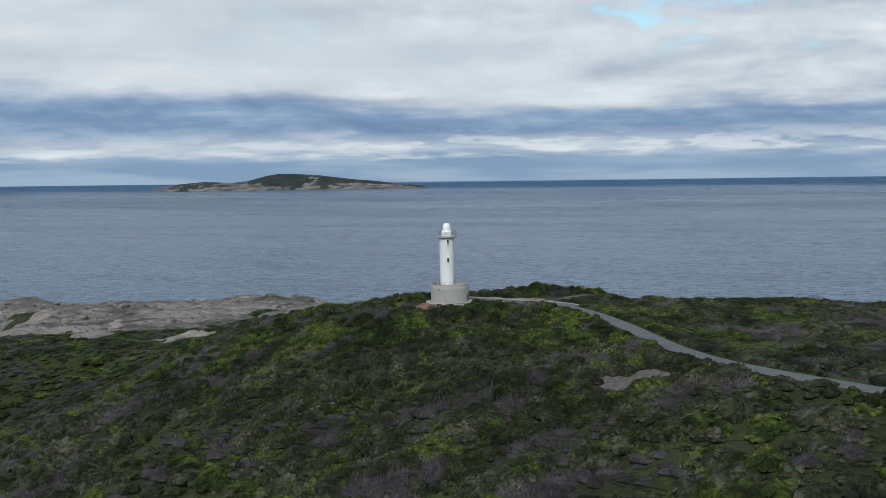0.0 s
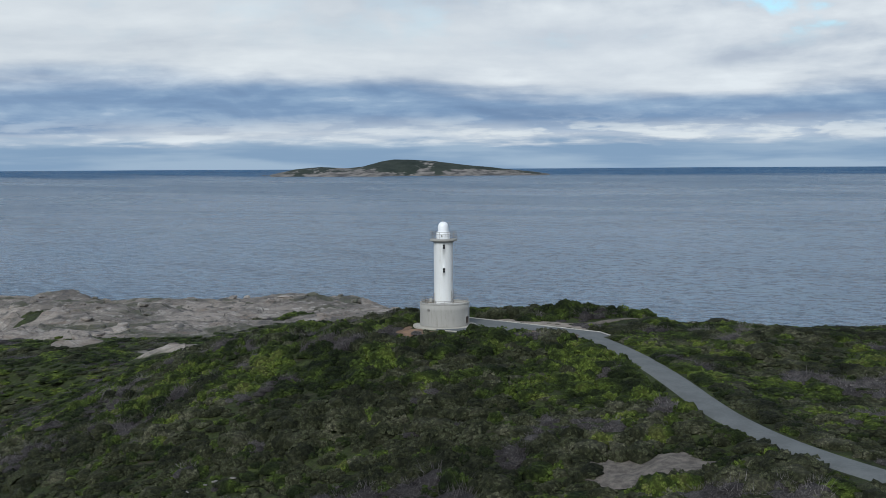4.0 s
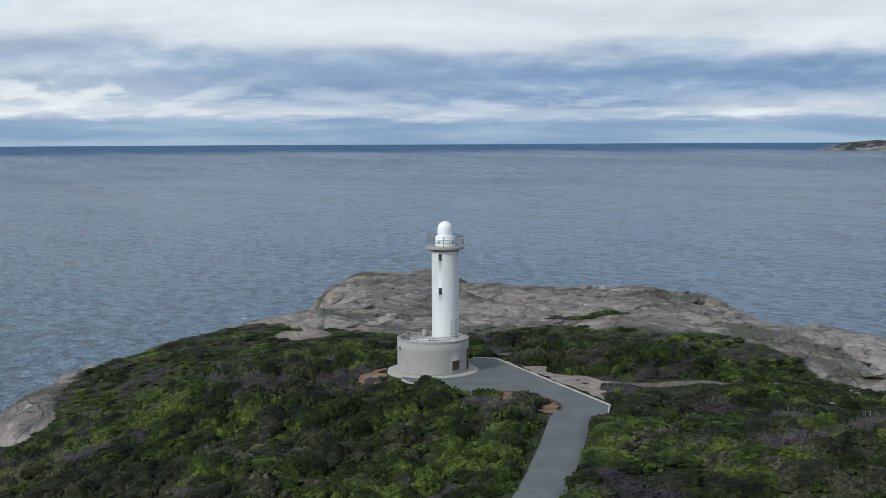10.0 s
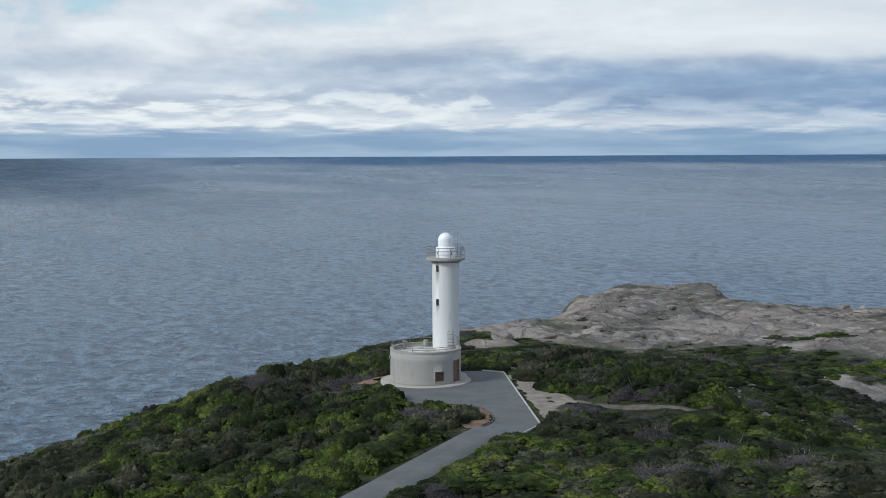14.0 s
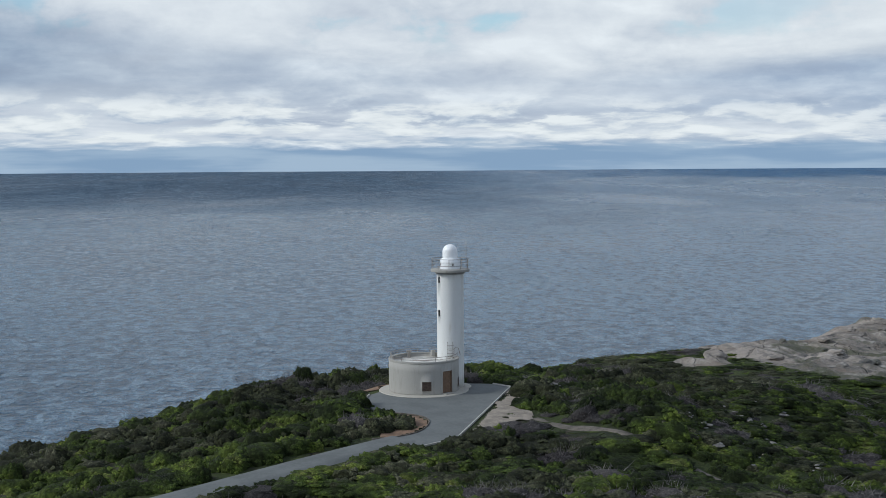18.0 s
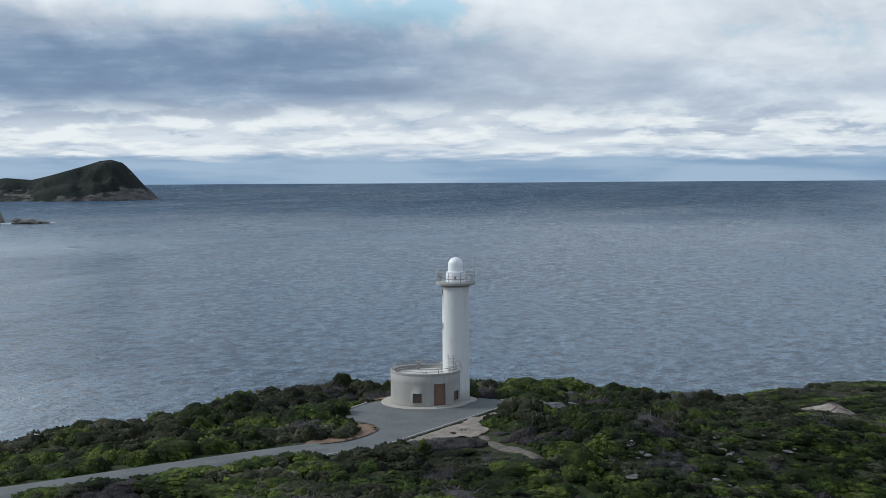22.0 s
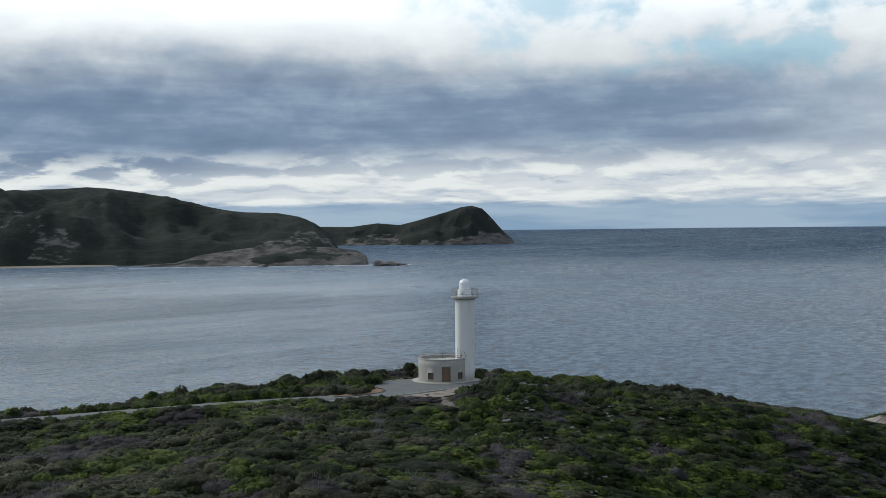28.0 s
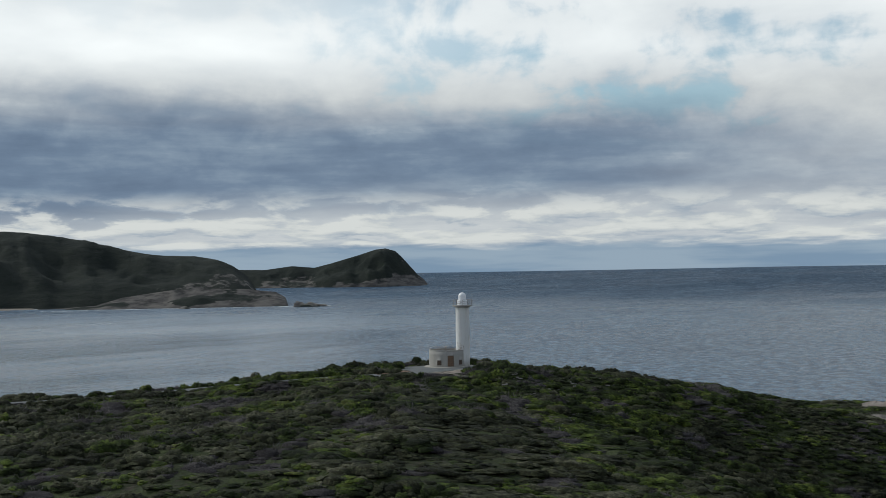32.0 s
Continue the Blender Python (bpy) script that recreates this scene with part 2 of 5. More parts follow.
def sea_build(k, b):
    p = place(k)
    chop = k.noise(k.scaled(p, 0.34, 0.26, 0.2), 1.0, 4, 0.64, 0.5)
    rip = k.noise(k.scaled(p, 0.50, 0.50, 0.4), 1.0, 4, 0.62, 0.5)
    wave = k.noise(k.scaled(p, 0.105, 0.155, 0.09), 1.0, 5, 0.64, 0.4)
    h = k.math("ADD", k.math("MULTIPLY", wave, 3.4), k.math("ADD", k.math("MULTIPLY", chop, 2.8), k.math("MULTIPLY", rip, 0.7)))
    wind = k.noise(k.scaled(p, 0.0012, 0.003, 0.001), 1.0, 5, 0.55, 0.5)
    # the bay to the south-west lies in the lee: smoother, sky glare painted pale
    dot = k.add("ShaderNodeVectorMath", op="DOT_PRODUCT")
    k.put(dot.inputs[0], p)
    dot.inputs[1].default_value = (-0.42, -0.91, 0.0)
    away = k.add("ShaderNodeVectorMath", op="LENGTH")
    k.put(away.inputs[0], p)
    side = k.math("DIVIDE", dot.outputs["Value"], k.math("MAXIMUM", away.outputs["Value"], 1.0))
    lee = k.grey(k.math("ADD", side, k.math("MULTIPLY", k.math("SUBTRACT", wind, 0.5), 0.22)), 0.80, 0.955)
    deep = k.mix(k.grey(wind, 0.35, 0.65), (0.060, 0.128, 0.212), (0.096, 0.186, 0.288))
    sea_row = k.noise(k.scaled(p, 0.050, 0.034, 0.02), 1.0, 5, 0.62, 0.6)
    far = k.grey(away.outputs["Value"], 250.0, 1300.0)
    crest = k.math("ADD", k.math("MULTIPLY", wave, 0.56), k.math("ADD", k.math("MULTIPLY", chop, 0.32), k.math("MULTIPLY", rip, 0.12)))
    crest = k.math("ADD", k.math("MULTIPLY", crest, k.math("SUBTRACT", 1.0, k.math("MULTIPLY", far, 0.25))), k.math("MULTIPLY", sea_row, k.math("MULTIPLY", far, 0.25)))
    # the last of the water, far out and northward, turns navy
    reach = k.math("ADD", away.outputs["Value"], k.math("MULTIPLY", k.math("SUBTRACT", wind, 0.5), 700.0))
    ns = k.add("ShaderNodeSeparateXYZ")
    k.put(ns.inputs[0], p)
    far_navy = k.math("MULTIPLY", k.grey(reach, 3550.0, 4250.0), k.grey(ns.outputs[1], -400.0, 1300.0))
    deep = k.mix(k.math("MULTIPLY", far_navy, 0.85), deep, (0.045, 0.150, 0.320))
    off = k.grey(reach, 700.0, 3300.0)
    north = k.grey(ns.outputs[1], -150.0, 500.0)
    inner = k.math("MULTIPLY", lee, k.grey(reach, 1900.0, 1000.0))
    # far water darkened in its colour to offset the bright sky it mirrors
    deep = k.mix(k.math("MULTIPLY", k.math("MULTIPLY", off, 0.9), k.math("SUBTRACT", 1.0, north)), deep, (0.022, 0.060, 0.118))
    # the sky's glare on the bay, put into the base colour
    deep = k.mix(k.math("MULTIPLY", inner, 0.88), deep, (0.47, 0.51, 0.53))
    # brighter cloud mirrored in the north, painted as paler water
    deep = k.mix(k.math("MULTIPLY", north, k.math("SUBTRACT", 0.68, k.math("MULTIPLY", far_navy, 0.68))), deep, (0.205, 0.285, 0.400))
    out = k.math("MAXIMUM", far_navy, k.math("MULTIPLY", off, 0.8))
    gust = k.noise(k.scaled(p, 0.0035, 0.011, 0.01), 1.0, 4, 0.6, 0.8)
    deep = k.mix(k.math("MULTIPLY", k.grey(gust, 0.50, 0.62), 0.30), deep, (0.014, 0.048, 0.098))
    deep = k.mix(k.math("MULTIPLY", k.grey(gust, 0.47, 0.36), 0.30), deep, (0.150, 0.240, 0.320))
    # pale crests and dark troughs: the waves' sheen and shade put into colour
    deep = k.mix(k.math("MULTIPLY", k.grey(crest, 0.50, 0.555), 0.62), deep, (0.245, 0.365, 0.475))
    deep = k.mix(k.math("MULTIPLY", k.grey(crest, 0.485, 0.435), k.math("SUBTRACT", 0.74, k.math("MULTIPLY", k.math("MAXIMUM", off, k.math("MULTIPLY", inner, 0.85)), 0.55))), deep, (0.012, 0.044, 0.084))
    cap = k.math("MULTIPLY", k.math("MULTIPLY", k.grey(crest, 0.67, 0.71), k.math("SUBTRACT", 1.0, off)), k.grey(k.noise(k.scaled(p, 0.02, 0.02, 0.03), 1.0, 3), 0.52, 0.66))
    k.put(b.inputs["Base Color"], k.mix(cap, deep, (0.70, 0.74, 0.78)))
    k.put(b.inputs["Roughness"], k.math("ADD", k.grey(wind, 0.3, 0.7, 0.14, 0.28), k.math("MULTIPLY", k.math("MAXIMUM", far_navy, k.math("MULTIPLY", off, k.math("SUBTRACT", 1.0, k.math("MULTIPLY", north, 0.7)))), 0.33)))
    k.put(b.inputs["Specular IOR Level"], k.math("ADD", k.math("SUBTRACT", 0.40, k.math("MULTIPLY", out, 0.33)), k.math("MULTIPLY", inner, 0.25)))
    b.inputs["IOR"].default_value = 1.33
    bump(k, b, k.math("MULTIPLY", h, k.math("SUBTRACT", 1.0, k.math("MULTIPLY", lee, 0.5))), 1.0, 3.0)


def granite_build(k, b):
    p = place(k)
    big = k.noise(k.scaled(p, 0.03, 0.03, 0.06), 1.0, 6, 0.6, 0.6)
    mid = k.noise(k.scaled(p, 0.18, 0.18, 0.5), 1.0, 6, 0.65, 0.5)
    fine = k.noise(p, 1.6, 5, 0.6)
    v = k.add("ShaderNodeTexVoronoi")
    v.feature = "DISTANCE_TO_EDGE"
    wv = k.add("ShaderNodeVectorMath", op="ADD")
    k.put(wv.inputs[0], k.scaled(p, 0.045, 0.085, 0.2))
    nz = k.add("ShaderNodeTexNoise")
    k.put(nz.inputs["Vector"], p)
    nz.inputs["Scale"].default_value = 0.05
    nz.inputs["Detail"].default_value = 5.0
    k.put(wv.inputs[1], k.scaled(nz.outputs[1], 2.2, 2.2, 2.2))
    k.put(v.inputs["Vector"], wv.outputs[0])
    v.inputs["Scale"].default_value = 1.0
    crack = k.grey(v.outputs[0], 0.0, 0.022)
    c = k.mix(k.grey(big, 0.38, 0.62), (0.155, 0.138, 0.122), (0.325, 0.284, 0.246))
    c = k.mix(k.grey(mid, 0.5, 0.72), c, (0.43, 0.40, 0.365))
    rust = k.noise(k.scaled(p, 0.05, 0.07, 0.1), 1.0, 5, 0.65, 0.7)
    c = k.mix(k.math("MULTIPLY", k.grey(rust, 0.53, 0.66), 0.45), c, (0.175, 0.125, 0.088))
    moss = k.noise(k.scaled(p, 0.022, 0.03, 0.03), 1.0, 6, 0.7, 0.8)
    c = k.mix(k.math("MULTIPLY", k.grey(moss, 0.50, 0.58), 0.85), c, (0.062, 0.068, 0.040))
    run = k.noise(k.scaled(p, 0.10, 0.28, 0.9), 1.0, 7, 0.66, 0.9)
    c = k.mix(k.math("MULTIPLY", k.grey(run, 0.52, 0.66), 0.6), c, (0.115, 0.110, 0.104))
    c = k.mix(k.grey(mid, 0.48, 0.33), c, (0.095, 0.090, 0.087))
    c = k.mix(k.math("MULTIPLY", k.grey(fine, 0.52, 0.7), 0.35), c, (0.10, 0.10, 0.095))
    c = k.mix(k.math("MULTIPLY", k.math("SUBTRACT", 1.0, crack), 0.22), c, (0.05, 0.05, 0.047))
    k.put(b.inputs["Base Color"], c)
    b.inputs["Roughness"].default_value = 0.8
    bump(k, b, k.math("ADD", k.math("MULTIPLY", mid, 1.5), k.math("ADD", k.math("MULTIPLY", fine, 0.4), k.math("MULTIPLY", crack, 0.8))), 0.8, 1.0)
    return c


def land_build(k, b):
    """Peaty soil and low heath, giving way to bare granite where the sheet says so."""
    p = place(k)
    a = k.add("ShaderNodeAttribute")
    a.attribute_name = "rock"
    rough = k.noise(p, 0.12, 6, 0.62)
    rock = k.grey(k.math("ADD", a.outputs["Fac"], k.math("MULTIPLY", k.math("SUBTRACT", rough, 0.5), 1.1)), 0.42, 0.58)
    g = granite_build(k, b)
    n1, n2, n3 = k.noise(p, 0.07, 5, 0.6), k.noise(p, 0.55, 6, 0.65), k.noise(p, 2.6, 4, 0.6)
    h = k.mix(k.grey(n1, 0.35, 0.65), (0.020, 0.026, 0.010), (0.042, 0.056, 0.016))
    h = k.mix(k.grey(n2, 0.50, 0.70), h, (0.066, 0.084, 0.022))
    h = k.mix(k.grey(n2, 0.46, 0.30), h, (0.055, 0.045, 0.034))
    h = k.mix(k.math("MULTIPLY", k.grey(n3, 0.45, 0.65), 0.7), h, (0.026, 0.032, 0.013))
    k.put(b.inputs["Base Color"], k.mix(rock, h, g))
    b.inputs["Roughness"].default_value = 0.9
    b.inputs["Specular IOR Level"].default_value = 0.2


def foliage(name, stops, grain=2.0, spread=0.30, gleam=1.35):
    """Leaves: tint by plant and by stand; spread says how far single pieces differ."""
    def build(k, b):
        geo = k.add("ShaderNodeNewGeometry")
        p = geo.outputs["Position"]
        stand = k.noise(p, 0.085, 4, 0.55, 0.4)
        plant = k.noise(p, 0.42, 3, 0.5)
        leaf = k.noise(p, grain, 4, 0.65)
        f = k.math("ADD", k.math("MULTIPLY", geo.outputs["Random Per Island"], spread), k.math("MULTIPLY", k.grey(stand, 0.36, 0.64), (1 - spread) * 0.50))
        f = k.math("ADD", f, k.math("MULTIPLY", k.grey(plant, 0.36, 0.64), (1 - spread) * 0.50))
        c = k.ramp(f, stops)
        c = k.mix(k.grey(leaf, 0.42, 0.68), k.mix(1.0, c, (0.55, 0.55, 0.55), "MULTIPLY"), k.mix(1.0, c, (gleam, gleam, gleam * 0.93), "MULTIPLY"))
        k.put(b.inputs["Base Color"], c)
        b.inputs["Roughness"].default_value = 0.8
        b.inputs["Specular IOR Level"].default_value = 0.10
        bump(k, b, k.noise(p, 4.0, 4, 0.7), 1.0, 0.35)
    return material(name, build)


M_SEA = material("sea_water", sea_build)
M_LAND = material("heath_and_granite", land_build)
M_GRANITE = material("granite", lambda k, b: granite_build(k, b))
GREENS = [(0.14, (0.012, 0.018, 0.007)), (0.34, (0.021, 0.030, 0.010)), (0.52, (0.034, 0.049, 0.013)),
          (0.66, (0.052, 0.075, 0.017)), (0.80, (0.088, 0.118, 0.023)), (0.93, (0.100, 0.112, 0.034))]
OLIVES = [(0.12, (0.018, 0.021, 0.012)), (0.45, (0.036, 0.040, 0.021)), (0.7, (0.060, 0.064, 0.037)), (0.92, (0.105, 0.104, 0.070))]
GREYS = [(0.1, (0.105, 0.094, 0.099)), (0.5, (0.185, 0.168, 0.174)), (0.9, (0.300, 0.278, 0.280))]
# crowns: the plant tints darkened, inner shade of the bush put into colour
M_GREEN_SHADE = foliage("heath_green_shade", [(s, tuple(0.85 * q for q in c)) for s, c in GREENS], 2.6, 0.16, 1.35)
M_OLIVE_SHADE = foliage("heath_olive_shade", [(s, tuple(0.85 * q for q in c)) for s, c in OLIVES], 2.6, 0.16, 1.35)
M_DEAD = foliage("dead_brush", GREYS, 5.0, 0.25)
# dead crowns at 0.36 of the twig tint, again shade put into colour
M_DEAD_SHADE = foliage("dead_brush_shade", [(s, tuple(0.36 * q for q in c)) for s, c in GREYS], 6.0, 0.25)
# outer leaves: the same tints brightened as the lit side of the bush
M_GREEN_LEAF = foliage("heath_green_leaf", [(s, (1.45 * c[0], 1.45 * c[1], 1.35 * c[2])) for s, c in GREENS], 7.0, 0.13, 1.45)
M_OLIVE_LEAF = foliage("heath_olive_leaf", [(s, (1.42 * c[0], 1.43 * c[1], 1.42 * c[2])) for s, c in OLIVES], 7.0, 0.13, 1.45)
M_WHITE = streaked("white_paint", (0.69, 0.695, 0.685), (0.42, 0.385, 0.32), 0.6)
M_CONC = streaked("pale_concrete", (0.345, 0.335, 0.31), (0.19, 0.17, 0.145), 0.6, 0.85)
M_PLINTH = streaked("plinth_concrete", (0.42, 0.395, 0.345), (0.30, 0.265, 0.22), 0.7, 0.9)
M_DOME = plain("white_fibreglass", (0.86, 0.87, 0.88), 0.35, 0, 0.03, 2.0, 0)
M_ASPHALT = plain("asphalt", (0.122, 0.130, 0.128), 0.9, 0, 0.09, 0.35, 0.02)
M_KERB = plain("kerb_concrete", (0.46, 0.44, 0.40), 0.85, 0, 0.15, 2.0, 0.01)
M_SAND = plain("pale_sand", (0.26, 0.222, 0.180), 0.95, 0, 0.16, 0.9, 0.05)
M_TRACK = plain("trodden_earth", (0.130, 0.112, 0.094), 0.95, 0, 0.25, 1.3, 0.05)
M_EARTH = plain("red_earth", (0.20, 0.125, 0.078), 0.95, 0, 0.2, 0.8, 0.05)
M_STEEL = plain("weathered_steel", (0.30, 0.28, 0.26), 0.55, 0.6, 0.2, 6.0, 0)
M_RUST = plain("rusty_steel", (0.20, 0.13, 0.09), 0.75, 0.3, 0.25, 8.0, 0.005)
M_DOOR = plain("brown_door_paint", (0.17, 0.105, 0.065), 0.6, 0, 0.15, 4.0, 0.005)
M_LOUVRE = plain("louvre_brown", (0.12, 0.085, 0.065), 0.6, 0.1, 0.15, 5.0, 0)
M_GLASS = plain("dark_window_glass", (0.02, 0.022, 0.025), 0.08, 0, 0.05, 2.0, 0)
M_ROOF = plain("roof_membrane", (0.55, 0.53, 0.49), 0.9, 0, 0.2, 1.2, 0.02)


# ---- shape of the land ----
def softplus(a, w):
    return w * np.logaddexp(0, np.asarray(a, float) / w)


def step(a, b, x):
    t = np.clip((np.asarray(x, float) - a) / (b - a), 0, 1)
    return t * t * (3 - 2 * t)


_perm = np.random.RandomState(7).permutation(512)
_perm = np.concatenate([_perm, _perm])
_val = np.random.RandomState(8).uniform(-1, 1, 512)


def vnoise(x, y, seed=0):
    """Smooth value noise, arrays in, about -1 to 1."""
    x, y = np.asarray(x, float) + seed * 17.3, np.asarray(y, float) - seed * 9.1
    i, j = np.floor(x).astype(int), np.floor(y).astype(int)
    fx, fy = x - i, y - j
    fx, fy = fx * fx * (3 - 2 * fx), fy * fy * (3 - 2 * fy)

    def at(a, b):
        return _val[_perm[(_perm[a % 512] + b) % 512] % 512]
    return (at(i, j) * (1 - fx) + at(i + 1, j) * fx) * (1 - fy) + (at(i, j + 1) * (1 - fx) + at(i + 1, j + 1) * fx) * fy


def fbm(x, y, octaves=4, seed=0, gain=0.5):
    s, a = 0.0, 1.0
    for o in range(octaves):
        s = s + a * vnoise(np.asarray(x) * 2.03 ** o, np.asarray(y) * 2.03 ** o, seed + o * 3)
        a *= gain
    return s


def uv_of(x, y):
    """Along the ridge from the tower to the rocky point, and across it."""
    return -0.84 * x + 0.54 * y, -0.54 * x - 0.84 * y


def xy_of(u, v):
    return -0.84 * u - 0.54 * v, 0.54 * u - 0.84 * v


ROAD = [(24.0, -4.2), (31.0, -11.2), (37.5, -18.3), (43.0, -25.0), (48.0, -31.5), (52.8, -37.2), (60.0, -44.0), (72, -53), (90, -64), (115, -74), (150, -80)]
TRACK = [(15.5, 7.2), (18.5, 9.4), (22.0, 12.6), (27.4, 17.0), (31.5, 20.0)]


def near_line(x, y, pts):
    """Distance from a line of points."""
    d = np.full(np.shape(x), 1e9)
    for (ax, ay), (bx, by) in zip(pts, pts[1:]):
        t = np.clip(((x - ax) * (bx - ax) + (y - ay) * (by - ay)) / ((bx - ax) ** 2 + (by - ay) ** 2), 0, 1)
        d = np.minimum(d, np.hypot(x - ax - t * (bx - ax), y - ay - t * (by - ay)))
    return d


def level_yard(x, y):
    """1 on the paved yard and beside the road, 0 out on the heath."""
    yard = 1 - step(11.0, 17.0, np.hypot((x - 11) * 0.72, (y + 1.5) * 1.35))
    return np.maximum(yard, 1 - step(3.4, 7.0, near_line(x, y, ROAD)))


def land(x, y, detail=True):
    x, y = np.asarray(x, float), np.asarray(y, float)
    u, v = uv_of(x, y)
    edge_n = -25 - 40 * (1 - step(-60, 10, u)) - 48 * step(85, 150, u)
    edge_s = 20 + 30 * step(70, 130, u) - 12 * step(150, 200, u) + 6 * step(225, 265, u)
    ahead = u - 6 * step(-8, -30, v)
    base = -18.3 * step(0, 122, ahead) - 2.6 * step(125, 180, u) - 6 * step(200, 320, u) - 0.40 * softplus(v - edge_s, 6.0) - 0.145 * softplus(np.maximum(edge_n, -90) - v, 6.0)
    base = base + 1.4 * np.exp(-(((u + 3) / 8) ** 2 + ((v - 17) / 6) ** 2)) + 0.075 * softplus(-v - 95, 6.0) - 0.15 * softplus(-v - 35, 5.0) * step(5, 30, u) * (1 - step(90, 120, u))
    base = base + 1.3 * np.exp(-(((u - 78) / 28) ** 2 + ((v + 38) / 17) ** 2))
    base = base - 0.16 * softplus(-v - 27, 4.0) * step(-14, 10, u) * (1 - step(40, 75, u))
    base = base - 0.8 * np.exp(-(((u - 19) / 11) ** 2 + ((v - 14) / 8) ** 2))
    base = base - 2.4 * step(20, 80, 0.75 * x - 0.66 * y)
    coast_n = -185 + 40 * step(10, 80, u) + 53 * step(110, 190, u) + 22 * step(230, 340, u)
    coast_s = 92 - 8 * step(60, 150, u) - 62 * step(156, 206, u) + 6 * step(240, 275, u) - 8 * step(285, 345, u)
    end = 287 + 62 * step(-30, -12, v) - 26 * step(-40, -85, v)
    wob = 6 * fbm(x / 28, y / 28, 3, 5)
    cut = 1.25 * softplus(coast_n - v + wob, 4.0) + 1.6 * softplus(v - coast_s + 0.6 * wob, 2.5) + 0.8 * softplus(u - end + wob, 7.0) + 0.8 * softplus(-u - 210 + wob, 6.0)
    bumps = 1.9 * np.exp(-(((x - 17) / 10) ** 2 + ((y - 17) / 6.5) ** 2)) - 0.75
    keep = 1 - level_yard(x, y)
    r = bare_rock(x, y)
    z = base + keep * (1 - r) * (bumps + 0.75 * fbm(x / 11, y / 11, 3, 1))
    if detail:
        ledge = fbm(x / 34 + 0.3 * y / 34, y / 20, 3, 9)
        # granite splits along two sets of joints into low steps and blocks
        s1 = (0.8 * x + 0.6 * y) / 9 + 1.3 * fbm(x / 26, y / 26, 3, 15)
        s2 = (-0.5 * x + 0.86 * y) / 5.5 + 1.1 * fbm(x / 18, y / 18, 3, 17)
        steps = np.abs(s1 % 1 - 0.5) + 0.55 * step(0.0, 0.25, s2 % 1) * (1 - s2 % 1)
        gap = np.minimum(step(0, 0.12, s1 % 1), step(0, 0.14, s2 % 1))
        z = z + r * (1.6 * ledge + 1.2 * np.abs(fbm(x / 15, y / 15, 3, 13)) - 0.9 + 0.9 * steps + 0.45 * gap + 0.34 * fbm(x / 4.2, y / 2.8, 3, 21))
    return np.maximum(z - cut, SEA - 7)


def bare_rock(x, y):
    """1 where granite lies bare: the point, its flanks, and slabs on the way to it."""
    u, v = uv_of(x, y)
    n = fbm(x / 30, y / 30, 4, 31)
    r = step(128, 150, u + 12 * n - 1.0 * np.clip(v - 6, 0, 60) * (1 - step(185, 225, u)) + 0.6 * np.clip(-v - 28, 0, 60))
    r = np.maximum(r, step(80, 88, v + 5 * n + 26 * step(180, 345, u)))
    r = np.maximum(r, step(78, 92, 5 * n - v) * step(20, 60, u))
    r = np.maximum(r, step(69, 76, v + 6 * n) * step(98, 112, u + 5 * n) * (1 - step(160, 180, u)))
    slab = np.exp(-(((u - 112) / 9) ** 2 + ((v - 4) / 14) ** 2)) + np.exp(-(((u - 136) / 8) ** 2 + ((v - 24) / 10) ** 2))
    slab = slab + np.exp(-(((u - 88) / 5) ** 2 + ((v - 6) / 14) ** 2)) + 0.9 * np.exp(-(((u - 70) / 22) ** 2 + ((v + 74) / 9) ** 2)) + 0.9 * np.exp(-(((u - 106) / 16) ** 2 + ((v + 48) / 22) ** 2))
    turf = np.exp(-(((u - 228) / 22) ** 2 + ((v - 20) / 10) ** 2)) + 0.8 * np.exp(-(((u - 180) / 10) ** 2 + ((v + 40) / 14) ** 2))
    r = r - 0.75 * step(0.4, 0.8, turf + 0.5 * fbm(x / 9, y / 9, 3, 37))
    return np.clip(np.maximum(r, step(0.45, 0.75, slab + 0.3 * n)), 0, 1)


# ---- building helpers ----
def mesh_of(name, verts, faces, mats=(), smooth=False):
    """A mesh from arrays; faces all of one corner count."""
    me = bpy.data.meshes.new(name)
    verts, faces = np.asarray(verts, np.float32), np.asarray(faces, np.int32)
    nf, c = faces.shape
    me.vertices.add(len(verts))
    me.vertices.foreach_set("co", verts.ravel())
    me.loops.add(nf * c)
    me.loops.foreach_set("vertex_index", faces.ravel())
    me.polygons.add(nf)
    me.polygons.foreach_set("loop_start", np.arange(0, nf * c, c, dtype=np.int32))
    me.polygons.foreach_set("loop_total", np.full(nf, c, np.int32))
    if smooth:
        me.polygons.foreach_set("use_smooth", np.ones(nf, bool))
    for m in mats:
        me.materials.append(m)
    me.update()
    me.validate()
    return me


def part(name, bm, mat, parent=None, label="", smooth=False):
    me = bpy.data.meshes.new(name)
    bm.normal_update()
    for f in bm.faces:
        f.smooth = smooth
    bm.to_mesh(me)
    bm.free()
    me.materials.append(mat)
    ob = new(name, me)
    if parent:
        ob.parent = parent
    if label:
        ob["label"] = label
    return ob


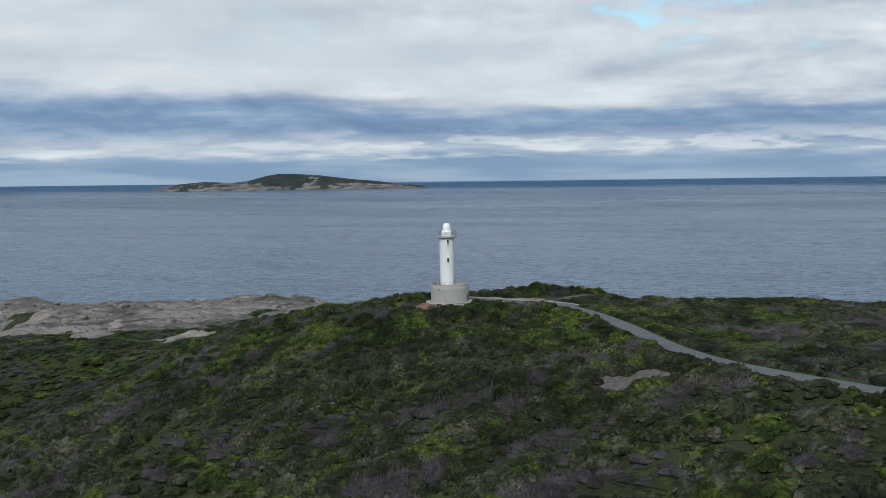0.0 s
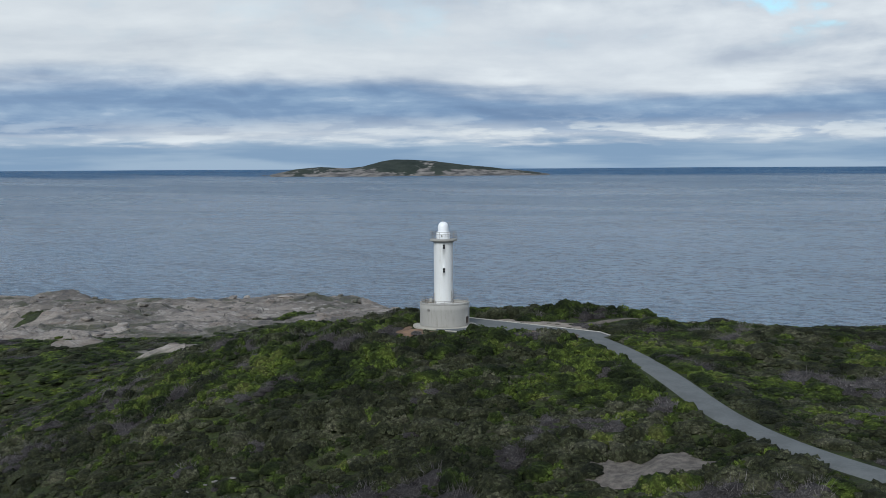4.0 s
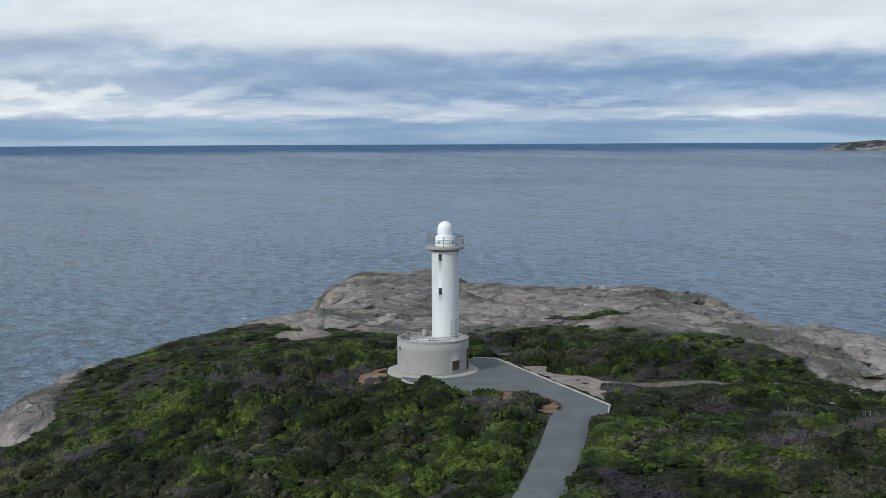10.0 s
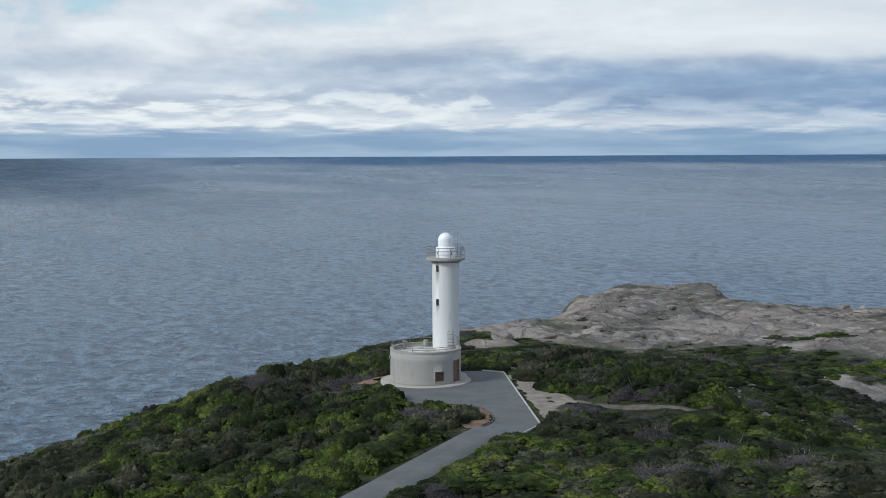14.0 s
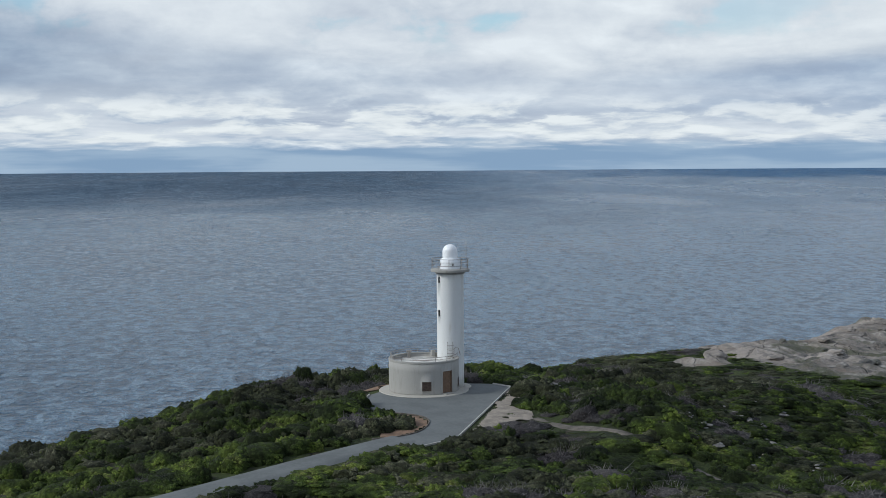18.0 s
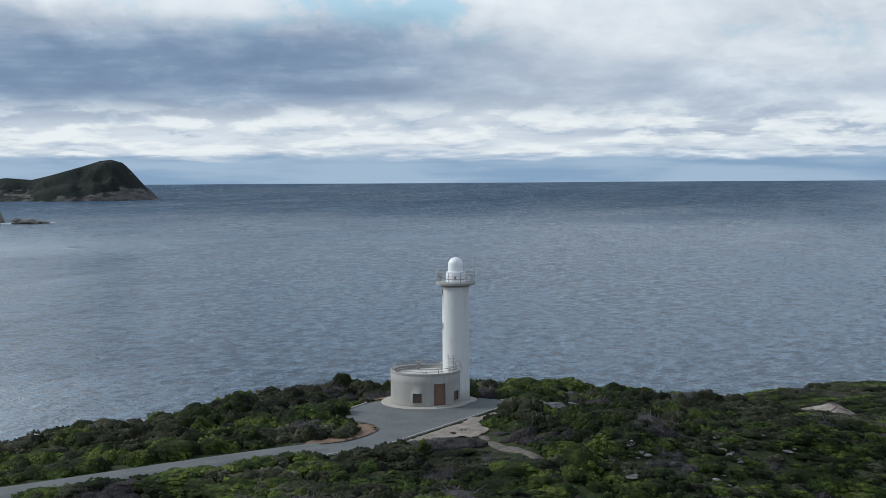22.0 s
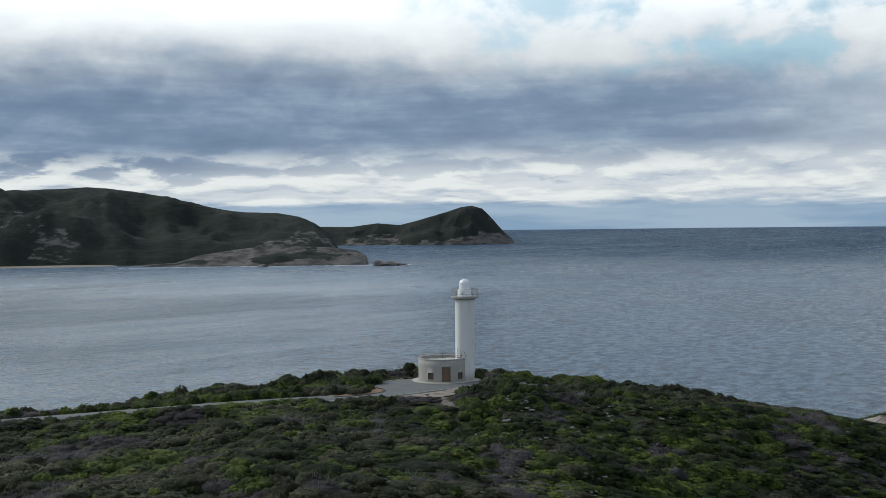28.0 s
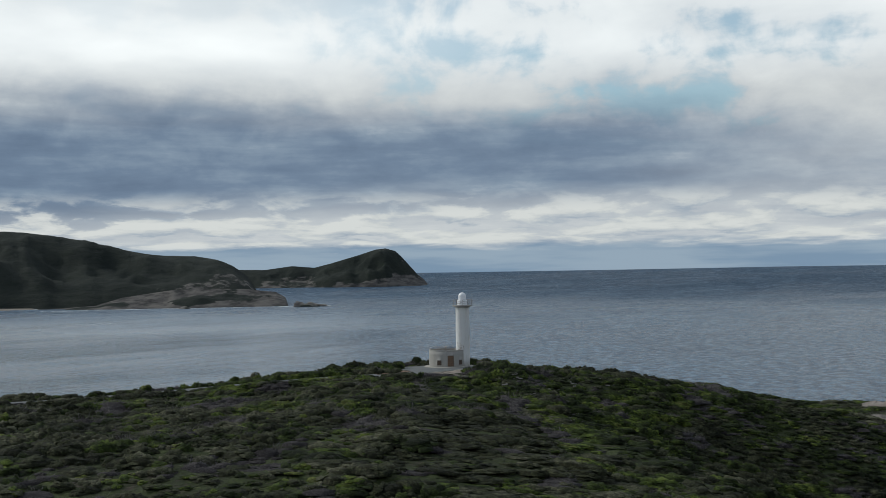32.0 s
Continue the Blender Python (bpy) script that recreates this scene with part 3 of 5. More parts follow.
def lathe(profile, n=48, closed=False):
    """Turn a line of (radius, height) about z."""
    bm = bmesh.new()
    rings = []
    for r, z in profile:
        if r < 1e-4:
            rings.append([bm.verts.new((0, 0, z))])
        else:
            rings.append([bm.verts.new((r * math.cos(2 * math.pi * i / n), r * math.sin(2 * math.pi * i / n), z)) for i in range(n)])
    for a, b in zip(rings, rings[1:]):
        for i in range(n):
            j = (i + 1) % n
            if len(a) == 1:
                bm.faces.new((a[0], b[j], b[i])[::-1])
            elif len(b) == 1:
                bm.faces.new((a[i], a[j], b[0]))
            else:
                bm.faces.new((a[i], a[j], b[j], b[i]))
    return bm


def box(sx, sy, sz, at=(0, 0, 0), bevel=0.0, turn=None):
    bm = bmesh.new()
    bmesh.ops.create_cube(bm, size=1, matrix=Matrix.Diagonal((sx, sy, sz, 1)))
    if bevel:
        bmesh.ops.bevel(bm, geom=bm.edges[:], offset=bevel, segments=1, affect="EDGES")
    m = Matrix.Translation(at)
    if turn is not None:
        m = m @ turn
    bmesh.ops.transform(bm, matrix=m, verts=bm.verts)
    return bm


def tube(points, r, n=6, bm=None):
    """A rod along points."""
    bm = bm or bmesh.new()
    pts = [Vector(p) for p in points]
    rings = []
    for i, p in enumerate(pts):
        d = (pts[min(i + 1, len(pts) - 1)] - pts[max(i - 1, 0)]).normalized()
        a = d.orthogonal().normalized()
        b = d.cross(a)
        rings.append([bm.verts.new(p + r * (math.cos(2 * math.pi * k / n) * a + math.sin(2 * math.pi * k / n) * b)) for k in range(n)])
    for s, t in zip(rings, rings[1:]):
        for k in range(n):
            # match corners by nearness, as the frame may turn from ring to ring
            bm.faces.new((s[k], s[(k + 1) % n], t[(k + 1) % n], t[k]))
    bm.faces.new(rings[0][::-1])
    bm.faces.new(rings[-1])
    return bm


def arc(cx, cy, r, a0, a1, z, n=24):
    return [(cx + r * math.cos(radians(a0 + (a1 - a0) * i / n)), cy + r * math.sin(radians(a0 + (a1 - a0) * i / n)), z) for i in range(n + 1)]


# ---- sea: one sheet to the horizon ----
def sea_level(r):
    """Flat near the land; beyond two kilometres the sheet rises so that its rim lies on the true horizon."""
    return SEA + 45.2 * np.clip((np.asarray(r, float) - 2000) / 2950, 0, 1) ** 1.5


def build_sea():
    rad = np.concatenate([np.linspace(0, 2000, 60), np.linspace(2050, 4940, 70)])
    n = 160
    a = np.linspace(0, 2 * np.pi, n, endpoint=False)
    R, A = np.meshgrid(rad, a, indexing="ij")
    v = np.stack([R * np.cos(A), R * np.sin(A), sea_level(R)], -1).reshape(-1, 3)
    i, j = np.meshgrid(np.arange(len(rad) - 1), np.arange(n), indexing="ij")
    k = (j + 1) % n
    f = np.stack([i * n + j, (i + 1) * n + j, (i + 1) * n + k, i * n + k], -1).reshape(-1, 4)
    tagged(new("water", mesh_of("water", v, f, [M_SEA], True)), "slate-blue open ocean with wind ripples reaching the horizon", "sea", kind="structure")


build_sea()


def build_land():
    us = np.concatenate([np.arange(-260, -80, 3.0), np.arange(-80, 60, 1.2), np.arange(60, 120, 1.8), np.arange(120, 360, 1.2), np.arange(360, 430, 3.0)])
    vs = np.concatenate([np.arange(-215, -90, 2.4), np.arange(-90, 70, 1.2), np.arange(70, 150, 2.2)])
    U, V = np.meshgrid(us, vs, indexing="ij")
    X, Y = xy_of(U, V)
    Z = land(X, Y)
    Z = Z - 0.12 * level_yard(X, Y)
    nu, nv = len(us), len(vs)
    i, j = np.meshgrid(np.arange(nu - 1), np.arange(nv - 1), indexing="ij")
    f = np.stack([i * nv + j, (i + 1) * nv + j, (i + 1) * nv + j + 1, i * nv + j + 1], -1).reshape(-1, 4)[:, ::-1]
    me = mesh_of("ground", np.stack([X, Y, Z], -1).reshape(-1, 3), f, [M_LAND], True)
    at = me.attributes.new("rock", "FLOAT", "POINT")
    at.data.foreach_set("value", bare_rock(X, Y).ravel().astype(np.float32))
    tagged(new("ground", me), "heath-covered headland running out to a bare granite point", "headland", kind="structure")


build_land()


# ---- distant land ----
def far_land(name, az, rise, shore, depth, mat, label, seed, crag=0.17, stony=(0.8, 0.8)):
    """A hill far off: its crest rises by these thousandths of its distance over the horizon, at these bearings."""
    n, m = 260, 34
    a = np.linspace(az[0], az[-1], n)
    crest_rise = np.interp(a, az, rise) / 1000.0
    t = np.linspace(0, 1, m)
    A, T = np.meshgrid(np.radians(a), t, indexing="ij")
    E = crest_rise[:, None]
    r0 = shore * (1 + 0.010 * fbm(np.degrees(A) / 2.2, 0 * A, 3, seed))
    R = r0 + depth * T
    top = 22.4 + (r0 + depth * 0.62) * (E - 0.0045)
    low = sea_level(R)
    shape = np.sin(np.clip(T / 0.62, 0, 1) * np.pi / 2) ** 0.85 * (1 - step(0.62, 1.0, T))
    X, Y = R * np.cos(A), R * np.sin(A)
    rough = fbm(X / 160, Y / 160, 5, seed + 40, 0.55)
    h = np.maximum(top - low, 0)
    gully = np.abs(fbm(X / 210, Y / 210, 4, seed + 9))
    Z = low - 3 + (h + 3) * np.clip(shape + crag * (rough - gully * 0.6)  * np.sin(np.pi * np.clip(T / 0.62, 0, 1)), 0, 1.2)
    Z[:, -1] -= 40
    i, j = np.meshgrid(np.arange(n - 1), np.arange(m - 1), indexing="ij")
    f = np.stack([i * m + j, (i + 1) * m + j, (i + 1) * m + j + 1, i * m + j + 1], -1).reshape(-1, 4)
    if az[-1] > az[0]:
        f = f[:, ::-1]
    me = mesh_of(name, np.stack([X, Y, Z], -1).reshape(-1, 3), f, [mat], True)
    at = me.attributes.new("rock", "FLOAT", "POINT")
    rel = (Z - low)
    rockness = np.interp(np.degrees(A), (az[0], az[-1]), stony) * (1 - step(4, 34, rel + 16 * rough + 10 * gully)) + 0.5 * step(0.45, 0.85, fbm(X / 120, Y / 120, 4, seed + 77))
    at.data.foreach_set("value", np.clip(rockness, 0, 1).ravel().astype(np.float32))
    return tagged(new(name, me), label, "coast", kind="structure")


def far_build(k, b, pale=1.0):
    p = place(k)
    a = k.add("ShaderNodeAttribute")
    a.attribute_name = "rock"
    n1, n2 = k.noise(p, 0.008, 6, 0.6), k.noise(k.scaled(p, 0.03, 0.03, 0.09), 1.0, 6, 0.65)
    # scrub greyed and turned slightly blue, standing in for haze of distance
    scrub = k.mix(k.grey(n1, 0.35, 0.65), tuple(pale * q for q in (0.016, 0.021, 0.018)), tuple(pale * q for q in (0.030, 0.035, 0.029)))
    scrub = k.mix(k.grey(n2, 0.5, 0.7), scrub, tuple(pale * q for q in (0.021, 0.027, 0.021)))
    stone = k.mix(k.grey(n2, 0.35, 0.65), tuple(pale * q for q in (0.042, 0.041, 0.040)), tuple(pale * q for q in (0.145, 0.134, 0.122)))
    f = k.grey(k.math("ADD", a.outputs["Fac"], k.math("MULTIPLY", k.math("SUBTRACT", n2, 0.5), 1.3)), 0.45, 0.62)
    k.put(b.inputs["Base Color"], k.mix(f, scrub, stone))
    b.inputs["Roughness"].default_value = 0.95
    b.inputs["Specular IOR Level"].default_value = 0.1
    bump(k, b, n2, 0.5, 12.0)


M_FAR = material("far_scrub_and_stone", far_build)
# brighter copy for the island: its light and haze put into the colour
M_ISLE_HAZED = material("hazed_island_scrub_and_stone", lambda k, b: far_build(k, b, 1.7))
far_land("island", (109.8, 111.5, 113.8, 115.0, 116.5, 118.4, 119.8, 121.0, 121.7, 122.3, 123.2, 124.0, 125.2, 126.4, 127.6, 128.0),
         (-8.5, -6.5, -6.0, -3.0, -0.5, 3.2, 6.3, 7.6, 7.8, 6.2, 2.0, 0.6, 1.8, 0.0, -4.5, -9.0), 3950, 420, M_ISLE_HAZED,
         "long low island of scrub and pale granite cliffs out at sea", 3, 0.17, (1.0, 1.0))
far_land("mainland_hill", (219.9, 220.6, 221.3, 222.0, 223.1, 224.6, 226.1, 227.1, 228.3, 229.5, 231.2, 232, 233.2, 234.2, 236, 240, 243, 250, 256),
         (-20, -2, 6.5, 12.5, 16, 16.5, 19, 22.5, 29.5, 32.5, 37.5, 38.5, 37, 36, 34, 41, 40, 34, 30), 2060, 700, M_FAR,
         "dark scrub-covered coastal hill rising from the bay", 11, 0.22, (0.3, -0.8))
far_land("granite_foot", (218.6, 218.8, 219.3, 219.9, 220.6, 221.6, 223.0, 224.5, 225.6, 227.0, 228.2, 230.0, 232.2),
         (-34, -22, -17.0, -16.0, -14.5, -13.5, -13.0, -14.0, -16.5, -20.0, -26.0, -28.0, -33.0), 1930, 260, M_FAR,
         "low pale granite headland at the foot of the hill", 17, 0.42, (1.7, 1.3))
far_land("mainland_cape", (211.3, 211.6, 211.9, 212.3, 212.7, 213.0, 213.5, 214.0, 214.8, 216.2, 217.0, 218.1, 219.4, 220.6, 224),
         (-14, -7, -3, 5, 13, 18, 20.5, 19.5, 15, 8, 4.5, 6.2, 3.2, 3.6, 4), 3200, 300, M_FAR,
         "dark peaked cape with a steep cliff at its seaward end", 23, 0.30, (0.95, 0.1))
far_land("beach", (230.6, 231.2, 233, 236, 240, 246), (-30, -27.2, -26.8, -26.8, -27.2, -30), 2030, 60, M_SAND,
         "thin strip of pale sand between the hill and the bay", 29, 0.05)


# ---- yard, road, kerbs ----
def slab(name, outline, top, thick, mat, parent=None, label=""):
    bm = bmesh.new()
    vs = [bm.verts.new((x, y, top)) for x, y in outline]
    f = bm.faces.new(vs)
    if f.normal.z < 0:
        f.normal_flip()
    bm.normal_update()
    if f.normal.z < 0:
        bmesh.ops.reverse_faces(bm, faces=[f])
    bmesh.ops.triangulate(bm, faces=bm.faces[:])
    geo = bmesh.ops.extrude_face_region(bm, geom=bm.faces[:])
    low = [g for g in geo["geom"] if isinstance(g, bmesh.types.BMVert)]
    bmesh.ops.translate(bm, verts=low, vec=(0, 0, -thick))
    bmesh.ops.recalc_face_normals(bm, faces=bm.faces[:])
    return part(name, bm, mat, parent, label)


YARD = [(0.6, 5.9), (-1.2, 4.2), (-2.0, 0.0), (-0.5, -5.0), (4.2, -7.9), (8.4, -8.5), (12.4, -6.9), (13.4, -5.0), (14.6, -3.0), (16.4, -2.1),
        (19.0, -2.2), (21.6, -3.1), (23.2, -4.8), (24.2, -6.8), (25.6, -4.4), (26.6, -2.6), (24.1, 0.0)]
YARD_TOP = -0.08
tagged(slab("pavement", YARD, YARD_TOP, 0.35, M_ASPHALT), "grey asphalt turning yard round the lighthouse", "yard", kind="structure")


def smooth_line(pts, n=8):
    """Catmull-Rom through points."""
    p = [np.array(q, float) for q in pts]
    p = [2 * p[0] - p[1]] + p + [2 * p[-1] - p[-2]]
    out = []
    for i in range(1, len(p) - 2):
        for k in range(n):
            t = k / n
            out.append(0.5 * (2 * p[i] + (p[i + 1] - p[i - 1]) * t + (2 * p[i - 1] - 5 * p[i] + 4 * p[i + 1] - p[i + 2]) * t ** 2
                              + (3 * p[i] - p[i - 1] - 3 * p[i + 1] + p[i + 2]) * t ** 3))
    out.append(p[-2])
    return np.array(out)


def ribbon(name, line, width, lift, mat, label, category, rag=0.0, cross=4):
    """A strip that follows the ground along a line."""
    c = smooth_line(line)
    d = np.gradient(c, axis=0)
    d /= np.linalg.norm(d, axis=1)[:, None]
    nrm = np.stack([-d[:, 1], d[:, 0]], 1)
    s = np.linspace(-0.5, 0.5, cross + 1)
    w = width * (1 + rag * fbm(np.arange(len(c)) * 0.31, np.zeros(len(c)), 2, 3))
    P = c[:, None, :] + nrm[:, None, :] * (s[None, :, None] * w[:, None, None])
    Z = land(P[..., 0], P[..., 1], False) - 0.12 * level_yard(P[..., 0], P[..., 1]) + lift - 0.3 * (np.abs(s)[None, :] > 0.49)
    m, q = len(c), cross + 1
    i, j = np.meshgrid(np.arange(m - 1), np.arange(q - 1), indexing="ij")
    f = np.stack([i * q + j, i * q + j + 1, (i + 1) * q + j + 1, (i + 1) * q + j], -1).reshape(-1, 4)
    me = mesh_of(name, np.concatenate([P, Z[..., None]], -1).reshape(-1, 3), f[:, ::-1], [mat], True)
    return tagged(new(name, me), label, category, kind="structure")


ribbon("road", ROAD, 3.9, 0.17, M_ASPHALT, "narrow grey asphalt access road winding through the heath", "road", 0.0, 6)
ribbon("path", TRACK, 1.5, 0.05, M_TRACK, "worn pale sandy foot track through the scrub", "path", 0.5, 4)

SAND = [(1.0, 6.0), (6, 4.9), (12, 3.5), (18, 2.0), (22.6, 0.8), (21.8, 2.0), (20.0, 3.2), (18.0, 5.2), (16.0, 6.6), (13.5, 7.0), (11.5, 6.2), (9, 6.3), (6.5, 7.2), (3, 7.0)]
EARTH_ISLAND = [(12.4, -6.9), (13.4, -5.0), (14.6, -3.0), (16.4, -2.1), (19.0, -2.2), (21.6, -3.1), (23.2, -4.8), (23.6, -6.2), (20, -6.6), (16, -7.6)]
EARTH_PATCH = [(-3.5, -5.5), (0.2, -7.6), (3.6, -8.6), (2.2, -10.2), (-1.5, -9.6), (-4.2, -7.6)]
CLEARING = [(44.8, -49), (49.6, -47.2), (54.4, -47.8), (55.6, -52), (51.4, -55.6), (47.2, -57.4), (43.6, -53.2)]


def inside(x, y, poly, grow):
    """True for places in a polygon or nearer to it than grow."""
    x, y = np.asarray(x), np.asarray(y)
    hit = np.zeros(x.shape, bool)
    for (ax, ay), (bx, by) in zip(poly, poly[1:] + poly[:1]):
        c = ((ay > y) != (by > y)) & (x < (bx - ax) * (y - ay) / ((by - ay) or 1e-9) + ax)
        hit ^= c
    return hit | (near_line(x, y, poly + poly[:1]) < grow)


def drape(name, poly, lift, mat, label, category, cell=0.16, rag=0.6):
    """A patch of bare ground that follows the land, with a ragged edge."""
    p = np.array(poly)
    xs, ys = np.arange(p[:, 0].min() - 1, p[:, 0].max() + 1, cell), np.arange(p[:, 1].min() - 1, p[:, 1].max() + 1, cell)
    X, Y = np.meshgrid(xs, ys, indexing="ij")
    wx, wy = X + rag * fbm(X / 1.6, Y / 1.6, 2, 71), Y + rag * fbm(X / 1.6, Y / 1.6, 2, 72)
    keep = inside(wx, wy, poly, 0.0)
    Z = land(X, Y, False) - 0.12 * level_yard(X, Y) + lift + 0.05 * fbm(X / 0.8, Y / 0.8, 2, 73)
    n, m = X.shape
    i, j = np.nonzero(keep[:-1, :-1] & keep[1:, :-1] & keep[:-1, 1:] & keep[1:, 1:])
    f = np.stack([i * m + j, (i + 1) * m + j, (i + 1) * m + j + 1, i * m + j + 1], -1)
    used, idx = np.unique(f, return_inverse=True)
    v = np.stack([X, Y, Z], -1).reshape(-1, 3)[used]
    return tagged(new(name, mesh_of(name, v, idx.reshape(-1, 4), [mat], True)), label, category, kind="structure")


drape("sand_patch", SAND, 0.10, M_SAND, "bare pale sand beside the yard kerb", "sand")
drape("earth_island", EARTH_ISLAND, 0.10, M_EARTH, "red-brown bare earth in the bend of the yard", "earth", 0.35, 0.15)
drape("earth_patch", EARTH_PATCH, 0.12, M_EARTH, "patch of orange-brown earth beside the plinth", "earth")
drape("bare_ground", CLEARING, 0.12, M_TRACK, "bare sandy clearing in the scrub", "sand", 0.4, 1.2)


def kerb_run(parent, pts, step_len=1.0, w=0.13, h=0.16, mat=None, bent=False):
    """Kerb stones laid end to end along a line."""
    c = smooth_line(pts, 10) if bent else np.array(pts, float)
    seg = np.linalg.norm(np.diff(c, axis=0), axis=1)
    s = np.concatenate([[0], np.cumsum(seg)])
    n = max(1, int(s[-1] / step_len))
    q = np.stack([np.interp(np.linspace(0, s[-1], n + 1), s, c[:, k]) for k in (0, 1)], 1)
    base = None
    for a, b in zip(q, q[1:]):
        d = b - a
        m = pose((a[0] + b[0]) / 2, (a[1] + b[1]) / 2, YARD_TOP + 0.02 + random.uniform(-0.008, 0.008), 0, 0, math.degrees(math.atan2(d[1], d[0])))
        if base is None:
            base = part("kerb_stone", box(np.linalg.norm(d) - 0.015, w, h, bevel=0.015), mat or M_KERB, parent)
            base.matrix_local = m
        else:
            o = new("kerb_stone", base.data)
            o.parent, o.matrix_local = parent, m


kerb = tagged(new("kerb"), "pale concrete kerb edging the asphalt yard", "kerb", kind="structure")
kerb_run(kerb, [(-1.2, 4.3), (0.5, 6.0)])
kerb_run(kerb, [(0.6, 6.0), (24.1, 0.08)])
kerb_run(kerb, [(24.1, 0.0), (26.65, -2.6)])
kerb_run(kerb, [(4.2, -8.0), (8.4, -8.6)])
kerb_run(kerb, [(12.4, -7.0), (13.4, -5.1), (14.6, -3.1), (16.4, -2.2), (19.0, -2.3), (21.6, -3.2), (23.2, -4.9), (24.0, -6.8)], 0.7, 0.10, 0.14, M_TRACK, True)


# ---- lighthouse ----
DRUM = (1.67, -2.69)
DRUM_R, DRUM_H = 3.48, 3.12
TOWER_R, SLAB_Z = 1.35, 11.55


def shell(r, heights, n, holes, spin=0.0, inner=0.22):
    """An upright round wall with openings. holes: (first segment, count, lower row, upper row)."""
    bm = bmesh.new()
    ang = [radians(spin) + 2 * math.pi * i / n for i in range(n)]
    ring = [[bm.verts.new((rr * math.cos(a), rr * math.sin(a), z)) for a in ang] for z in heights for rr in (r, r - inner)]
    outer, back = ring[0::2], ring[1::2]

    def is_open(i, j):
        return any(j0 <= j < j1 and (i - i0) % n < c for i0, c, j0, j1 in holes)
    for j in range(len(heights) - 1):
        for i in range(n):
            k = (i + 1) % n
            if is_open(i, j):
                for ia, jb, q in (((i - 1) % n, j, "l"), ((i + 1) % n, j, "r"), (i, j - 1, "b"), (i, j + 1, "t")):
                    if not is_open(ia, jb):
                        a, b = {"l": ((j, i), (j + 1, i)), "r": ((j + 1, k), (j, k)), "b": ((j, k), (j, i)), "t": ((j + 1, i), (j + 1, k))}[q]
                        bm.faces.new((outer[a[0]][a[1]], outer[b[0]][b[1]], back[b[0]][b[1]], back[a[0]][a[1]]))
                continue
            bm.faces.new((outer[j][i], outer[j][k], outer[j + 1][k], outer[j + 1][i]))
            bm.faces.new((back[j][k], back[j][i], back[j + 1][i], back[j + 1][k]))
    top, bot = len(heights) - 1, 0
    for i in range(n):
        k = (i + 1) % n
        bm.faces.new((outer[top][i], outer[top][k], back[top][k], back[top][i]))
        bm.faces.new((outer[bot][k], outer[bot][i], back[bot][i], back[bot][k]))
    return bm


def on_round(cx, cy, r, az, z):
    """A pose on a round wall, x outwards, y along it."""
    return pose(cx + r * math.cos(radians(az)), cy + r * math.sin(radians(az)), z, 0, 0, az)


